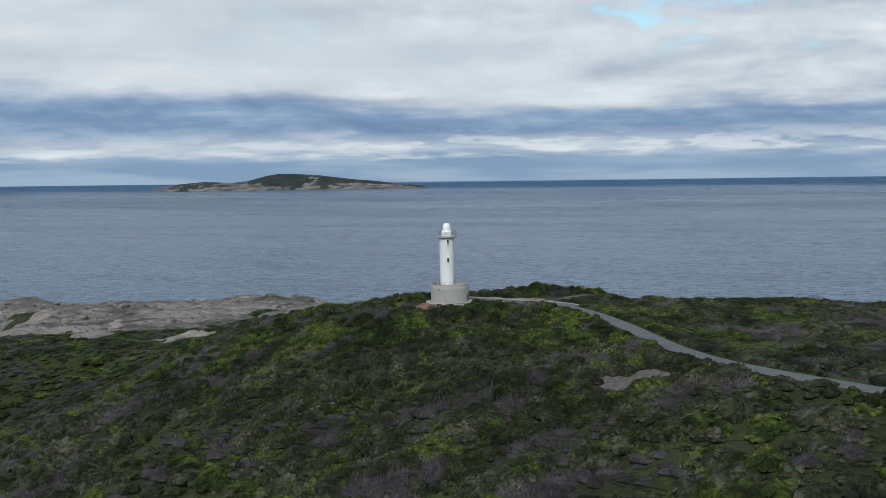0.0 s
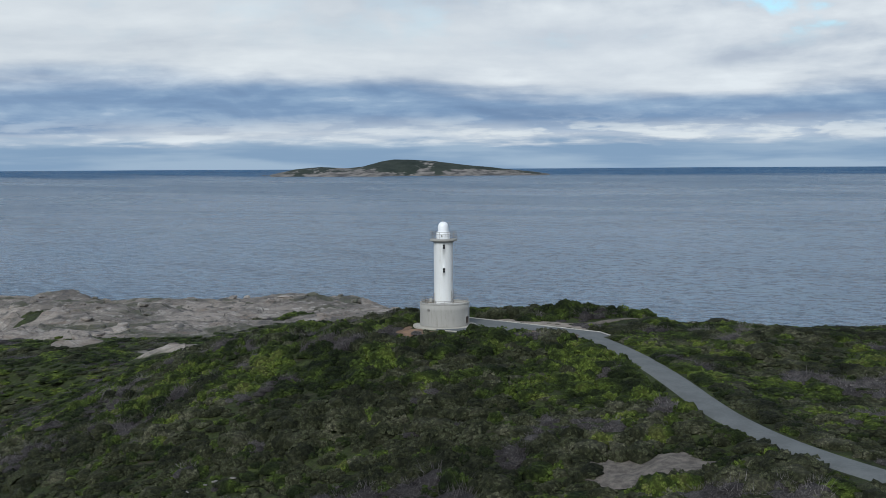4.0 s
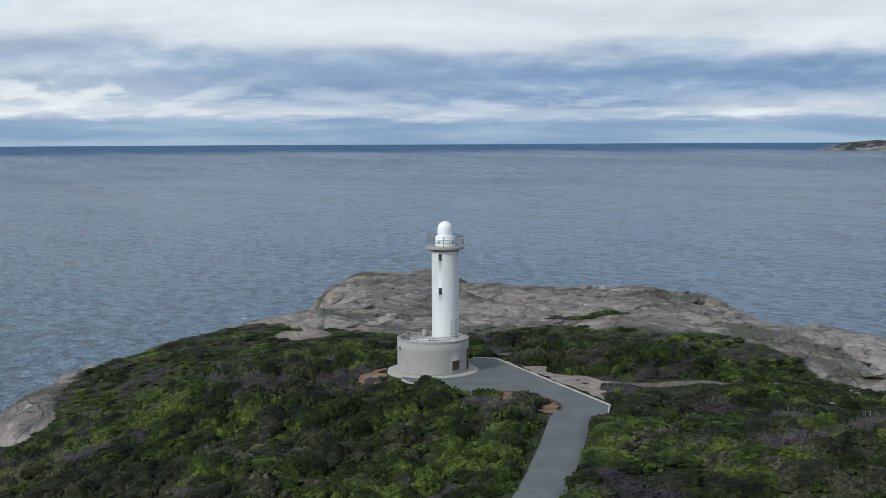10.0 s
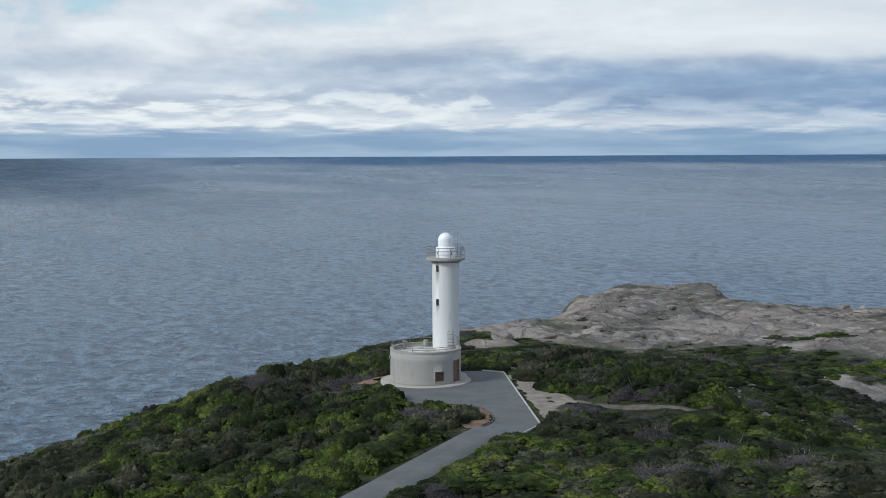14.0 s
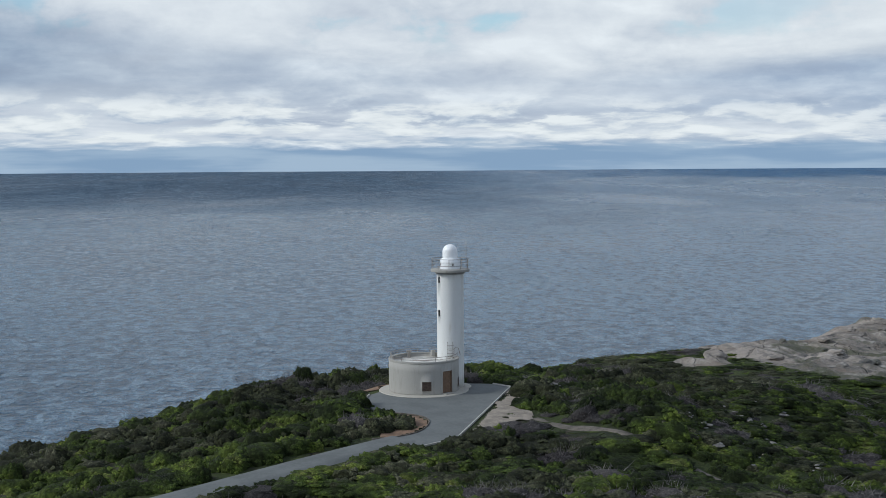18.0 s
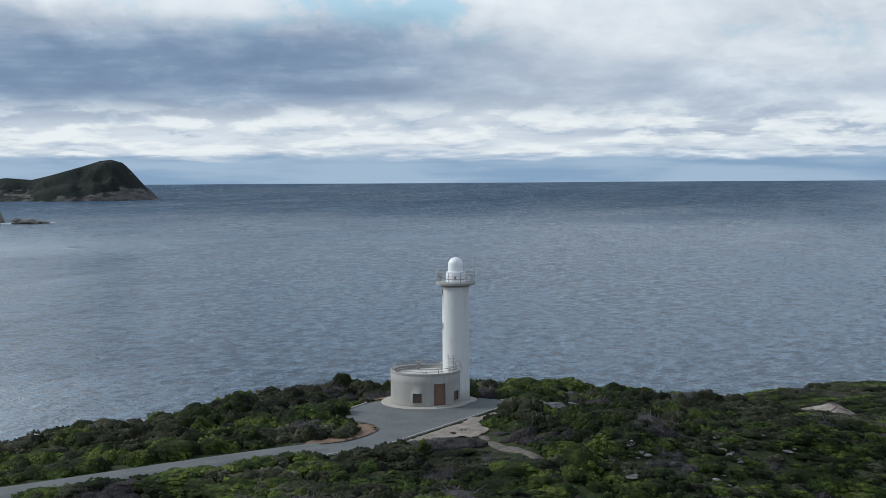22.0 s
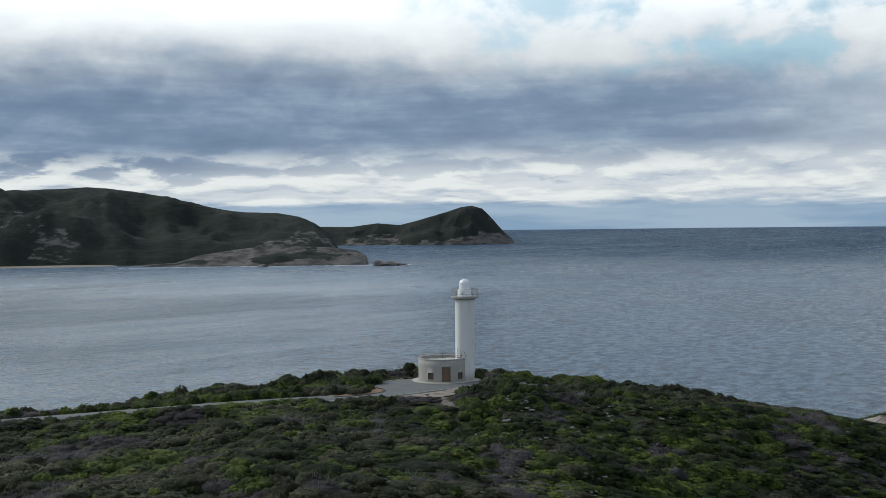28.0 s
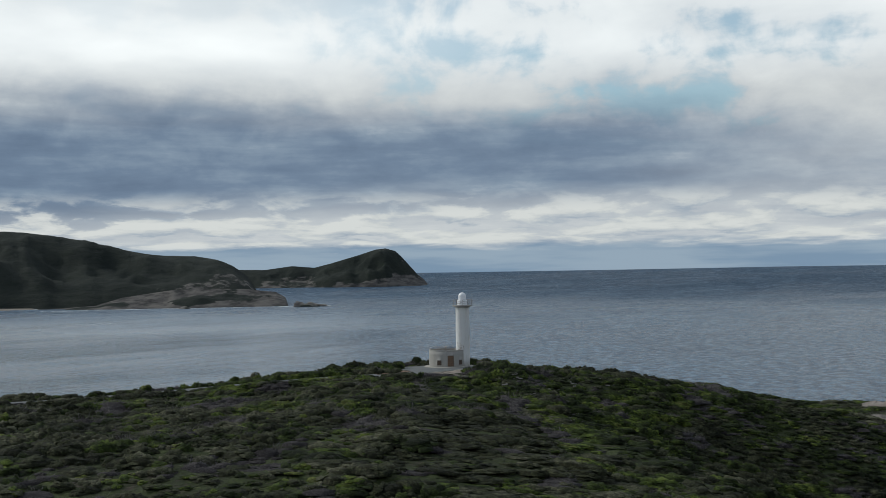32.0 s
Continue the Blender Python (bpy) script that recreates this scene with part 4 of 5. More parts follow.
def build_lighthouse():
    lh = tagged(new("lighthouse"), "white round concrete lighthouse on a squat drum with a domed lantern", "lighthouse")
    # tower with two small windows, one over the other
    n = 48
    spin = -57.2 - 7.5
    rows = [0.0, 1.5, 3.0, 4.6, 6.2, 7.10, 7.76, 9.1, 10.47, 11.13, SLAB_Z]
    tower = part("tower", shell(TOWER_R, rows, n, [(0, 2, 5, 6), (0, 2, 8, 9)], spin), M_WHITE, lh, "white painted concrete shaft with faint rain streaks", True)
    for e in tower.data.polygons:
        e.use_smooth = abs(e.normal.z) < 0.5
    for z in (7.43, 10.80):
        win = part("window", box(0.03, 0.36, 0.68), M_GLASS, lh, "small dark window in a deep opening")
        win.matrix_local = on_round(0, 0, TOWER_R - 0.15, -57.2, z)
        for nm, b in (("window_frame", box(0.05, 0.04, 0.68, (0.03, -0.16, 0))), ("window_frame", box(0.05, 0.04, 0.68, (0.03, 0.16, 0))),
                      ("glazing_bar", box(0.05, 0.30, 0.035, (0.03, 0, 0.0))), ("window_sill", box(0.16, 0.44, 0.05, (0.12, 0, -0.36), 0.01))):
            part(nm, b, M_STEEL if nm != "window_sill" else M_WHITE, win)
    # casting joints of the shaft
    for z in (3.0, 6.2, 9.3):
        part("joint_band", lathe([(TOWER_R + 0.002, z - 0.02), (TOWER_R + 0.010, z), (TOWER_R + 0.002, z + 0.02)], n), M_WHITE, lh)
    # gallery
    part("gallery_slab", lathe([(0, SLAB_Z - 0.16), (TOWER_R + 0.12, SLAB_Z - 0.16), (TOWER_R + 0.16, SLAB_Z - 0.02), (1.90, SLAB_Z + 0.02), (1.95, SLAB_Z + 0.05),
                                (1.95, SLAB_Z + 0.26), (1.90, SLAB_Z + 0.30), (0, SLAB_Z + 0.30)], 48), M_CONC, lh, "stained concrete gallery slab")
    g = SLAB_Z + 0.30
    for i in range(10):
        a = 32 + 36 * i
        x, y = 1.86 * math.cos(radians(a)), 1.86 * math.sin(radians(a))
        part("rail_post", tube([(x, y, g - 0.1), (x, y, g + 1.02)], 0.03), M_STEEL, lh)
    for h in (0.36, 0.70, 1.02):
        part("guard_rail", tube(arc(0, 0, 1.86, 0, 360, g + h, 40), 0.024 if h < 1 else 0.03), M_STEEL, lh)
    # lantern: a drum with a lid and a tall dome
    lan = part("lantern_base", lathe([(0.98, g), (0.98, g + 0.92), (0.93, g + 1.0), (0.78, g + 1.04), (0, g + 1.05)], 40), M_DOME, lh, "white fibreglass lantern housing", True)
    for a in (-75, 15, 105, 195):
        v = part("vent", box(0.04, 0.20, 0.24, bevel=0.01), M_STEEL, lan)
        v.matrix_local = on_round(0, 0, 0.985, a, g + 0.45)
    part("lantern_rim", lathe([(0.985, g + 0.50), (1.01, g + 0.53), (0.985, g + 0.56)], 40), M_DOME, lan)
    prof = [(0.75, g + 1.03), (0.75, g + 1.72)]
    for i in range(1, 9):
        prof.append((0.75 * math.cos(i * math.pi / 16), g + 1.72 + 0.74 * math.sin(i * math.pi / 16)))
    prof[-1] = (0, g + 2.46)
    part("dome", lathe(prof, 36), M_DOME, lh, "glossy white dome", True)
    part("dome_band", lathe([(0.752, g + 1.30), (0.765, g + 1.32), (0.752, g + 1.34)], 36), M_DOME, lh)
    # aerial
    ax, ay = 1.93 * math.cos(radians(122)), 1.93 * math.sin(radians(122))
    mast = part("aerial_mast", tube([(ax, ay, g - 0.3), (ax, ay, g + 1.7), (ax, ay, g + 2.75)], 0.032), M_STEEL, lh, "thin grey whip aerial")
    part("clamp", box(0.10, 0.10, 0.07, (ax, ay, g + 0.95)), M_STEEL, mast)
    part("clamp", box(0.10, 0.10, 0.07, (ax, ay, g + 0.25)), M_STEEL, mast)

    # squat drum
    cx, cy = DRUM
    dn = 72
    dspin = 32.5 - 2.5 * 4
    doors = [(2, 4, 1, 4), (-5, 3, 2, 3), (10, 3, 2, 3)]
    bm = shell(DRUM_R, [0.0, 0.06, 0.36, 1.28, 2.20, DRUM_H], dn, doors, dspin, 0.28)
    bmesh.ops.translate(bm, verts=bm.verts, vec=(cx, cy, 0))
    drum = part("drum_wall", bm, M_CONC, lh, "pale grey rendered drum wall with rain stains", True)
    for e in drum.data.polygons:
        e.use_smooth = abs(e.normal.z) < 0.5
    bm = lathe([(DRUM_R - 0.30, DRUM_H - 0.02), (DRUM_R - 0.30, DRUM_H + 0.06), (DRUM_R + 0.03, DRUM_H + 0.06), (DRUM_R + 0.03, DRUM_H - 0.10), (DRUM_R + 0.001, DRUM_H - 0.12)][::-1], dn)
    bmesh.ops.translate(bm, verts=bm.verts, vec=(cx, cy, 0))
    part("coping", bm, M_CONC, lh)
    bm = lathe([(DRUM_R - 0.26, DRUM_H - 0.35), (0, DRUM_H - 0.32)], dn)
    bmesh.ops.translate(bm, verts=bm.verts, vec=(cx, cy, 0))
    part("roof", bm, M_ROOF, lh, "pale flat roof behind a low parapet")
    # door, in its opening
    door_az = dspin + 5 * (2 + 2)
    door = part("door", box(0.05, 1.02, 2.10, bevel=0.01), M_DOOR, lh, "brown painted door, shut")
    door.matrix_local = on_round(cx, cy, DRUM_R - 0.18, door_az, 1.13)
    part("door_panel", box(0.03, 0.74, 0.80, (0.035, 0, 0.45), 0.01), M_DOOR, door)
    part("door_panel", box(0.03, 0.74, 0.70, (0.035, 0, -0.52), 0.01), M_DOOR, door)
    part("door_handle", tube([(0.03, 0.40, -0.02), (0.09, 0.40, -0.02), (0.09, 0.30, -0.02)], 0.015), M_STEEL, door)
    for s in (-1, 1):
        o = part("door_frame", box(0.10, 0.08, 2.16), M_RUST, lh)
        o.matrix_local = on_round(cx, cy, DRUM_R - 0.14, door_az, 1.13) @ pose(0, s * 0.55, 0)
    o = part("lintel", box(0.12, 1.30, 0.09), M_RUST, lh)
    o.matrix_local = on_round(cx, cy, DRUM_R - 0.13, door_az, 2.22)
    o = part("door_step", box(0.5, 1.4, 0.07, bevel=0.01), M_PLINTH, lh)
    o.matrix_local = on_round(cx, cy, DRUM_R + 0.2, door_az, 0.03)
    # louvred hatches either side
    for first in (-5, 10):
        az = dspin + 5 * (first + 1.5)
        h = part("louvre_hatch", box(0.03, 0.90, 0.92), M_LOUVRE, lh, "brown louvred vent hatch")
        h.matrix_local = on_round(cx, cy, DRUM_R - 0.16, az, 0.82)
        for i in range(7):
            part("slat", box(0.06, 0.80, 0.015, (0.05, 0, -0.36 + 0.12 * i), turn=pose(0, 0, 0, 0, 40, 0)), M_LOUVRE, h)
        for s in (-1, 1):
            part("hatch_frame", box(0.08, 0.05, 0.92, (0.05, s * 0.42, 0)), M_LOUVRE, h)
            part("hatch_frame", box(0.08, 0.88, 0.05, (0.05, 0, s * 0.44)), M_LOUVRE, h)
    # rust-run stain pipe and a small box under the coping
    b = part("junction_box", box(0.12, 0.35, 0.30, bevel=0.02), M_STEEL, lh)
    b.matrix_local = on_round(cx, cy, DRUM_R + 0.05, -100, 2.3)
    # low railing on the drum's parapet
    for i in range(15):
        a = 120 + 300 * i / 14 - 100
        x, y = cx + (DRUM_R - 0.15) * math.cos(radians(a)), cy + (DRUM_R - 0.15) * math.sin(radians(a))
        if math.hypot(x, y) > TOWER_R + 0.1:
            part("roof_rail_post", tube([(x, y, DRUM_H), (x, y, DRUM_H + 0.48)], 0.025), M_STEEL, lh)
    tower_side = math.degrees(math.atan2(-cy, -cx))
    part("roof_rail", tube(arc(cx, cy, DRUM_R - 0.15, tower_side + 26, tower_side + 334, DRUM_H + 0.48, 44), 0.028), M_STEEL, lh)
    part("roof_rail", tube(arc(cx, cy, DRUM_R - 0.15, tower_side + 26, tower_side + 334, DRUM_H + 0.25, 44), 0.018), M_RUST, lh)
    # cage of hoops over the ladder at the tower's foot, as it rises from the drum's roof
    lad = part("ladder_cage", box(0.05, 0.5, 0.04, (0, 0, 0)), M_STEEL, lh, "rusted steel ladder cage at the foot of the shaft")
    lad.matrix_local = on_round(0, 0, TOWER_R + 0.12, -2, DRUM_H + 0.05)
    for s in (-0.25, 0.25):
        part("stile", tube([(0, s, -0.3), (0, s, 1.25), (0.15, s, 1.5), (0.45, s, 1.4)], 0.02), M_STEEL, lad)
    for i in range(5):
        part("rung", tube([(0, -0.25, 0.05 + 0.27 * i), (0, 0.25, 0.05 + 0.27 * i)], 0.014), M_STEEL, lad)
    for i in range(3):
        part("hoop", tube([(0.55 * math.sin(q), -0.32 * math.cos(q), 0.35 + 0.4 * i) for q in np.linspace(0, np.pi, 10)], 0.016), M_STEEL, lad)
    # hand rails curling over the parapet beside the shaft
    for az, s in ((60, 1), (-118, -1)):
        rail = part("hand_rail", tube([(0, 0, -0.2), (0, 0, 0.75), (0.18, 0, 0.98), (0.45, 0, 0.85), (0.62, 0, 0.2)], 0.024), M_RUST, lh)
        rail.matrix_local = on_round(cx, cy, DRUM_R - 0.45, tower_side + s * 25, DRUM_H + 0.02)
    vent = part("roof_vent", lathe([(0.16, DRUM_H - 0.34), (0.16, DRUM_H + 0.30), (0.26, DRUM_H + 0.30), (0.26, DRUM_H + 0.46), (0, DRUM_H + 0.52)], 16), M_STEEL, lh)
    vent.location = (cx - 2.1, cy - 1.5, 0)
    bx = part("roof_box", box(0.35, 0.40, 0.6, bevel=0.03), M_CONC, lh, "pale equipment box on the roof")
    bx.matrix_local = pose(cx - 2.75, cy + 0.9, DRUM_H + 0.06, 0, 0, 20)
    part("conduit", tube([(-1.10, -0.78, DRUM_H - 0.2), (-1.10, -0.78, 7.0), (-1.10, -0.78, SLAB_Z - 0.1)], 0.022), M_WHITE, lh)
    # plinth round the foot
    bm = lathe([(0, 0.0), (4.42, -0.01), (4.46, -0.05), (4.46, -0.45)][::-1], 80)
    bmesh.ops.translate(bm, verts=bm.verts, vec=(cx, cy, 0))
    part("plinth", bm, M_PLINTH, lh, "wide round concrete plinth")
    bm = lathe([(0, 0.004), (2.05, -0.004), (2.08, -0.04), (2.08, -0.4)][::-1], 40)
    part("tower_footing", bm, M_PLINTH, lh)


build_lighthouse()


# ---- sea stacks off the hill ----
def sea_stack(az, r, wide, high, seed, label):
    rs = np.random.RandomState(seed)
    bm = bmesh.new()
    bmesh.ops.create_icosphere(bm, subdivisions=4, radius=1)
    for v in bm.verts:
        c = v.co.copy()
        k = 1 + 0.35 * noise.noise(c * 1.4 + Vector((seed, 0, 0))) + 0.22 * noise.noise(c * 3.6 + Vector((0, seed, 0)))
        v.co = Vector((c.x * wide * k, c.y * wide * 0.55 * k, max(c.z, -0.3) * high * k))
    ob = part("sea_stack", bm, M_GRANITE, None, "", False)
    ob.matrix_world = pose(r * math.cos(radians(az)), r * math.sin(radians(az)), float(sea_level(r)) - 0.5, 0, 0, az + 80)
    tagged(ob, label, "sea rock", "rocks off the hill")


for az, r, wide, high, seed in ((217.6, 1880, 17, 7, 1), (217.0, 1895, 10, 4, 2), (218.2, 1890, 11, 9, 3), (224.0, 1898, 9, 4, 4)):
    sea_stack(az, r, wide, high, seed, "dark granite rock awash at the foot of the hill")


# ---- surf ----
M_FOAM = plain("sea_foam", (0.80, 0.84, 0.86), 0.7, 0, 0.06, 1.5, 0)


def build_surf():
    """Broken white water where the swell meets the rocks."""
    rs = np.random.RandomState(44)
    us, vs = np.meshgrid(np.arange(-150, 430, 2.6), np.arange(-215, 150, 2.6), indexing="ij")
    x, y = (q.ravel() for q in xy_of(us + rs.uniform(-1, 1, us.shape), vs + rs.uniform(-1, 1, us.shape)))
    z = land(x, y)
    n = fbm(x / 22, y / 22, 3, 81)
    ok = (z > SEA - 6.9) & (z < SEA + 0.2) & (n > -0.1)
    x, y = x[ok], y[ok]
    # the swell breaks hardest along the south wall of the point
    lu = rs.uniform(150, 345, 700)
    lv = np.arange(30, 120, 1.0)
    wall = land(*xy_of(np.repeat(lu[:, None], len(lv), 1), np.repeat(lv[None], len(lu), 0)))
    shore = lv[np.argmax(wall < SEA + 0.2, axis=1)] + rs.exponential(5.0, 700) * (1 + fbm(lu / 12, 0 * lu, 2, 83))
    bx, by = xy_of(lu, shore)
    x, y = np.concatenate([x, bx]), np.concatenate([y, by])
    a = np.radians(np.concatenate([rs.uniform(216.5, 219.2, 110), rs.uniform(218.8, 256, 390)]))
    r = np.where(np.degrees(a) < 231, 1922 * (1 + 0.010 * fbm(np.degrees(a) / 2.2, 0 * a, 3, 17)), 2052 * (1 + 0.010 * fbm(np.degrees(a) / 2.2, 0 * a, 3, 11))) - rs.uniform(0, 6, 500)
    far = np.stack([r * np.cos(a), r * np.sin(a)], 1)
    x, y = np.concatenate([x, far[:, 0]]), np.concatenate([y, far[:, 1]])
    size = np.concatenate([rs.uniform(0.7, 2.2, ok.sum()), rs.uniform(0.4, 1.7, 700), rs.uniform(2, 6, 500)])
    m = 9
    t = np.linspace(0, 2 * np.pi, m, endpoint=False)
    rad = rs.uniform(0.45, 1.0, (len(x), m)) * size[:, None]
    px, py = x[:, None] + rad * np.cos(t), y[:, None] + rad * np.sin(t)
    v = np.concatenate([np.stack([x, y, np.full(len(x), SEA + 0.45)], 1)[:, None], np.stack([px, py, np.full(px.shape, SEA + 0.12)], -1)], 1).reshape(-1, 3)
    base = np.arange(len(x)) * (m + 1)
    j = np.arange(m)
    f = np.stack([np.repeat(base[:, None], m, 1), base[:, None] + 1 + j, base[:, None] + 1 + (j + 1) % m], -1).reshape(-1, 3)
    tagged(new("surf", mesh_of("surf", v, f, [M_FOAM], True)), "white surf breaking along the rocky shore", "surf", kind="stuff")


build_surf()


# ---- heath ----
def dome_forms(count, rings, segs, seed, lumps=9):
    """Rounded crowns made of many heads, each crown a unit wide and a unit high."""
    rs = np.random.RandomState(seed)
    forms = []
    for _ in range(count):
        a0 = rs.uniform(0, 2 * np.pi, lumps)
        t0 = np.arcsin(rs.uniform(0.0, 0.98, lumps))
        head = np.stack([np.cos(a0) * np.cos(t0), np.sin(a0) * np.cos(t0), np.sin(t0)], 1)
        grow, tight = rs.uniform(0.15, 0.42, lumps), rs.uniform(5, 16, lumps)
        i, j = np.meshgrid(np.arange(rings), np.arange(segs), indexing="ij")
        t = i / (rings - 0.4) * 0.5 * np.pi
        a = 2 * np.pi * (j + 0.5 * (i % 2)) / segs
        d = np.stack([np.cos(a) * np.cos(t), np.sin(a) * np.cos(t), np.sin(t)], -1).reshape(-1, 3)
        d = np.concatenate([d, [[0, 0, 1.0]]])
        k = 0.74 + np.max(grow * np.exp(tight * (d @ head.T - 1)), axis=1) + rs.uniform(-0.05, 0.05, len(d))
        v = d * k[:, None]
        v[:, 2] -= 0.15
        f = []
        for i in range(rings - 1):
            for j in range(segs):
                q = (j + 1) % segs
                a, b, c, e = i * segs + j, i * segs + q, (i + 1) * segs + q, (i + 1) * segs + j
                f += [(a, b, e), (b, c, e)]
        top = len(v) - 1
        f += [((rings - 1) * segs + j, (rings - 1) * segs + (j + 1) % segs, top) for j in range(segs)]
        forms.append((v.astype(np.float32), np.array(f, np.int32)))
    return forms


def sprig_forms(count, leaves, size, seed, spiky=False):
    """Leaf tufts standing out of a unit crown."""
    rs = np.random.RandomState(seed)
    forms = []
    for _ in range(count):
        a = rs.uniform(0, 2 * np.pi, leaves)
        t = np.arcsin(rs.uniform(0.05, 1, leaves))
        d = np.stack([np.cos(a) * np.cos(t), np.sin(a) * np.cos(t), np.sin(t)], 1)
        c = d * rs.uniform(0.78, 1.06, leaves)[:, None] - np.array([0, 0, 0.12])
        s1 = np.cross(d, rs.normal(size=(leaves, 3)))
        s1 /= np.linalg.norm(s1, axis=1)[:, None]
        w = size * rs.uniform(0.6, 1.3, leaves)[:, None]
        tip = c + (d * 0.6 + rs.normal(size=(leaves, 3)) * 0.5 + np.array([0, 0, 0.35])) * w * (2.2 if spiky else 1.0)
        ww = w * (0.10 if spiky else 0.75)
        v = np.stack([c - s1 * ww - d * w * 0.5, c + s1 * ww - d * w * 0.5, tip], 1).reshape(-1, 3)
        f = np.arange(leaves * 3).reshape(-1, 3)
        forms.append((v.astype(np.float32), f.astype(np.int32)))
    return forms


def head_forms(count, heads, size, seed, flat=0.75):
    """Small rounded heads of leaves crowding over a unit crown, each a shallow cap."""
    rs = np.random.RandomState(seed)
    forms = []
    ring = np.radians(np.arange(6) * 60.0)
    for _ in range(count):
        # spread over the dome by a golden-angle spiral, then shaken
        i = np.arange(heads) + rs.uniform(-0.35, 0.35, heads)
        t = np.arcsin(np.clip(0.08 + 0.92 * (i + 0.5) / heads, 0.05, 0.999))
        a = i * 2.39996 + rs.uniform(0, 6.28) + rs.uniform(-0.3, 0.3, heads)
        d = np.stack([np.cos(a) * np.cos(t), np.sin(a) * np.cos(t), np.sin(t)], 1)
        d[:, 2] += 0.25
        n = d / np.linalg.norm(d, axis=1)[:, None]
        d[:, 2] -= 0.25
        c = d * rs.uniform(0.74, 1.02, heads)[:, None] - np.array([0, 0, 0.16])
        e1 = np.cross(n, rs.normal(size=(heads, 3)))
        e1 /= np.linalg.norm(e1, axis=1)[:, None]
        e2 = np.cross(n, e1)
        w = size * rs.uniform(0.65, 1.35, heads)
        r = w[:, None] * rs.uniform(0.75, 1.2, (heads, 6))
        rim = c[:, None] + r[..., None] * (np.cos(ring)[None, :, None] * e1[:, None] + np.sin(ring)[None, :, None] * e2[:, None]) - (0.35 * w)[:, None, None] * n[:, None]
        tip = c + n * (flat * w)[:, None]
        v = np.concatenate([rim, tip[:, None]], 1).reshape(-1, 3)
        b = np.arange(heads)[:, None] * 7
        j = np.arange(6)[None]
        f = np.stack([b + j, b + (j + 1) % 6, b + 6 + 0 * j], -1).reshape(-1, 3)
        forms.append((v.astype(np.float32), f.astype(np.int32)))
    return forms


def scatter(name, spots, forms, mats, label, category, seed):
    """One joined mesh of many forms set down on spots: x, y, z, width, height, turn, leanx, leany."""
    rs = np.random.RandomState(seed)
    vs, fs, base = [], [], 0
    which = rs.randint(0, len(forms), len(spots))
    for q, (v, f) in enumerate(forms):
        s = spots[which == q]
        if not len(s):
            continue
        co, si = np.cos(s[:, 5])[:, None], np.sin(s[:, 5])[:, None]
        x = (v[None, :, 0] * co - v[None, :, 1] * si) * s[:, 3:4]
        y = (v[None, :, 0] * si + v[None, :, 1] * co) * s[:, 3:4] * s[:, 6:7]
        z = v[None, :, 2] * s[:, 4:5] + s[:, 2:3] + x * s[:, 7:8]
        vs.append(np.stack([x + s[:, 0:1], y + s[:, 1:2], z], -1).reshape(-1, 3))
        fs.append((f[None] + (base + np.arange(len(s)) * len(v))[:, None, None]).reshape(-1, 3))
        base += len(s) * len(v)
    return tagged(new(name, mesh_of(name, np.concatenate(vs), np.concatenate(fs), mats, True)), label, category, kind="stuff")


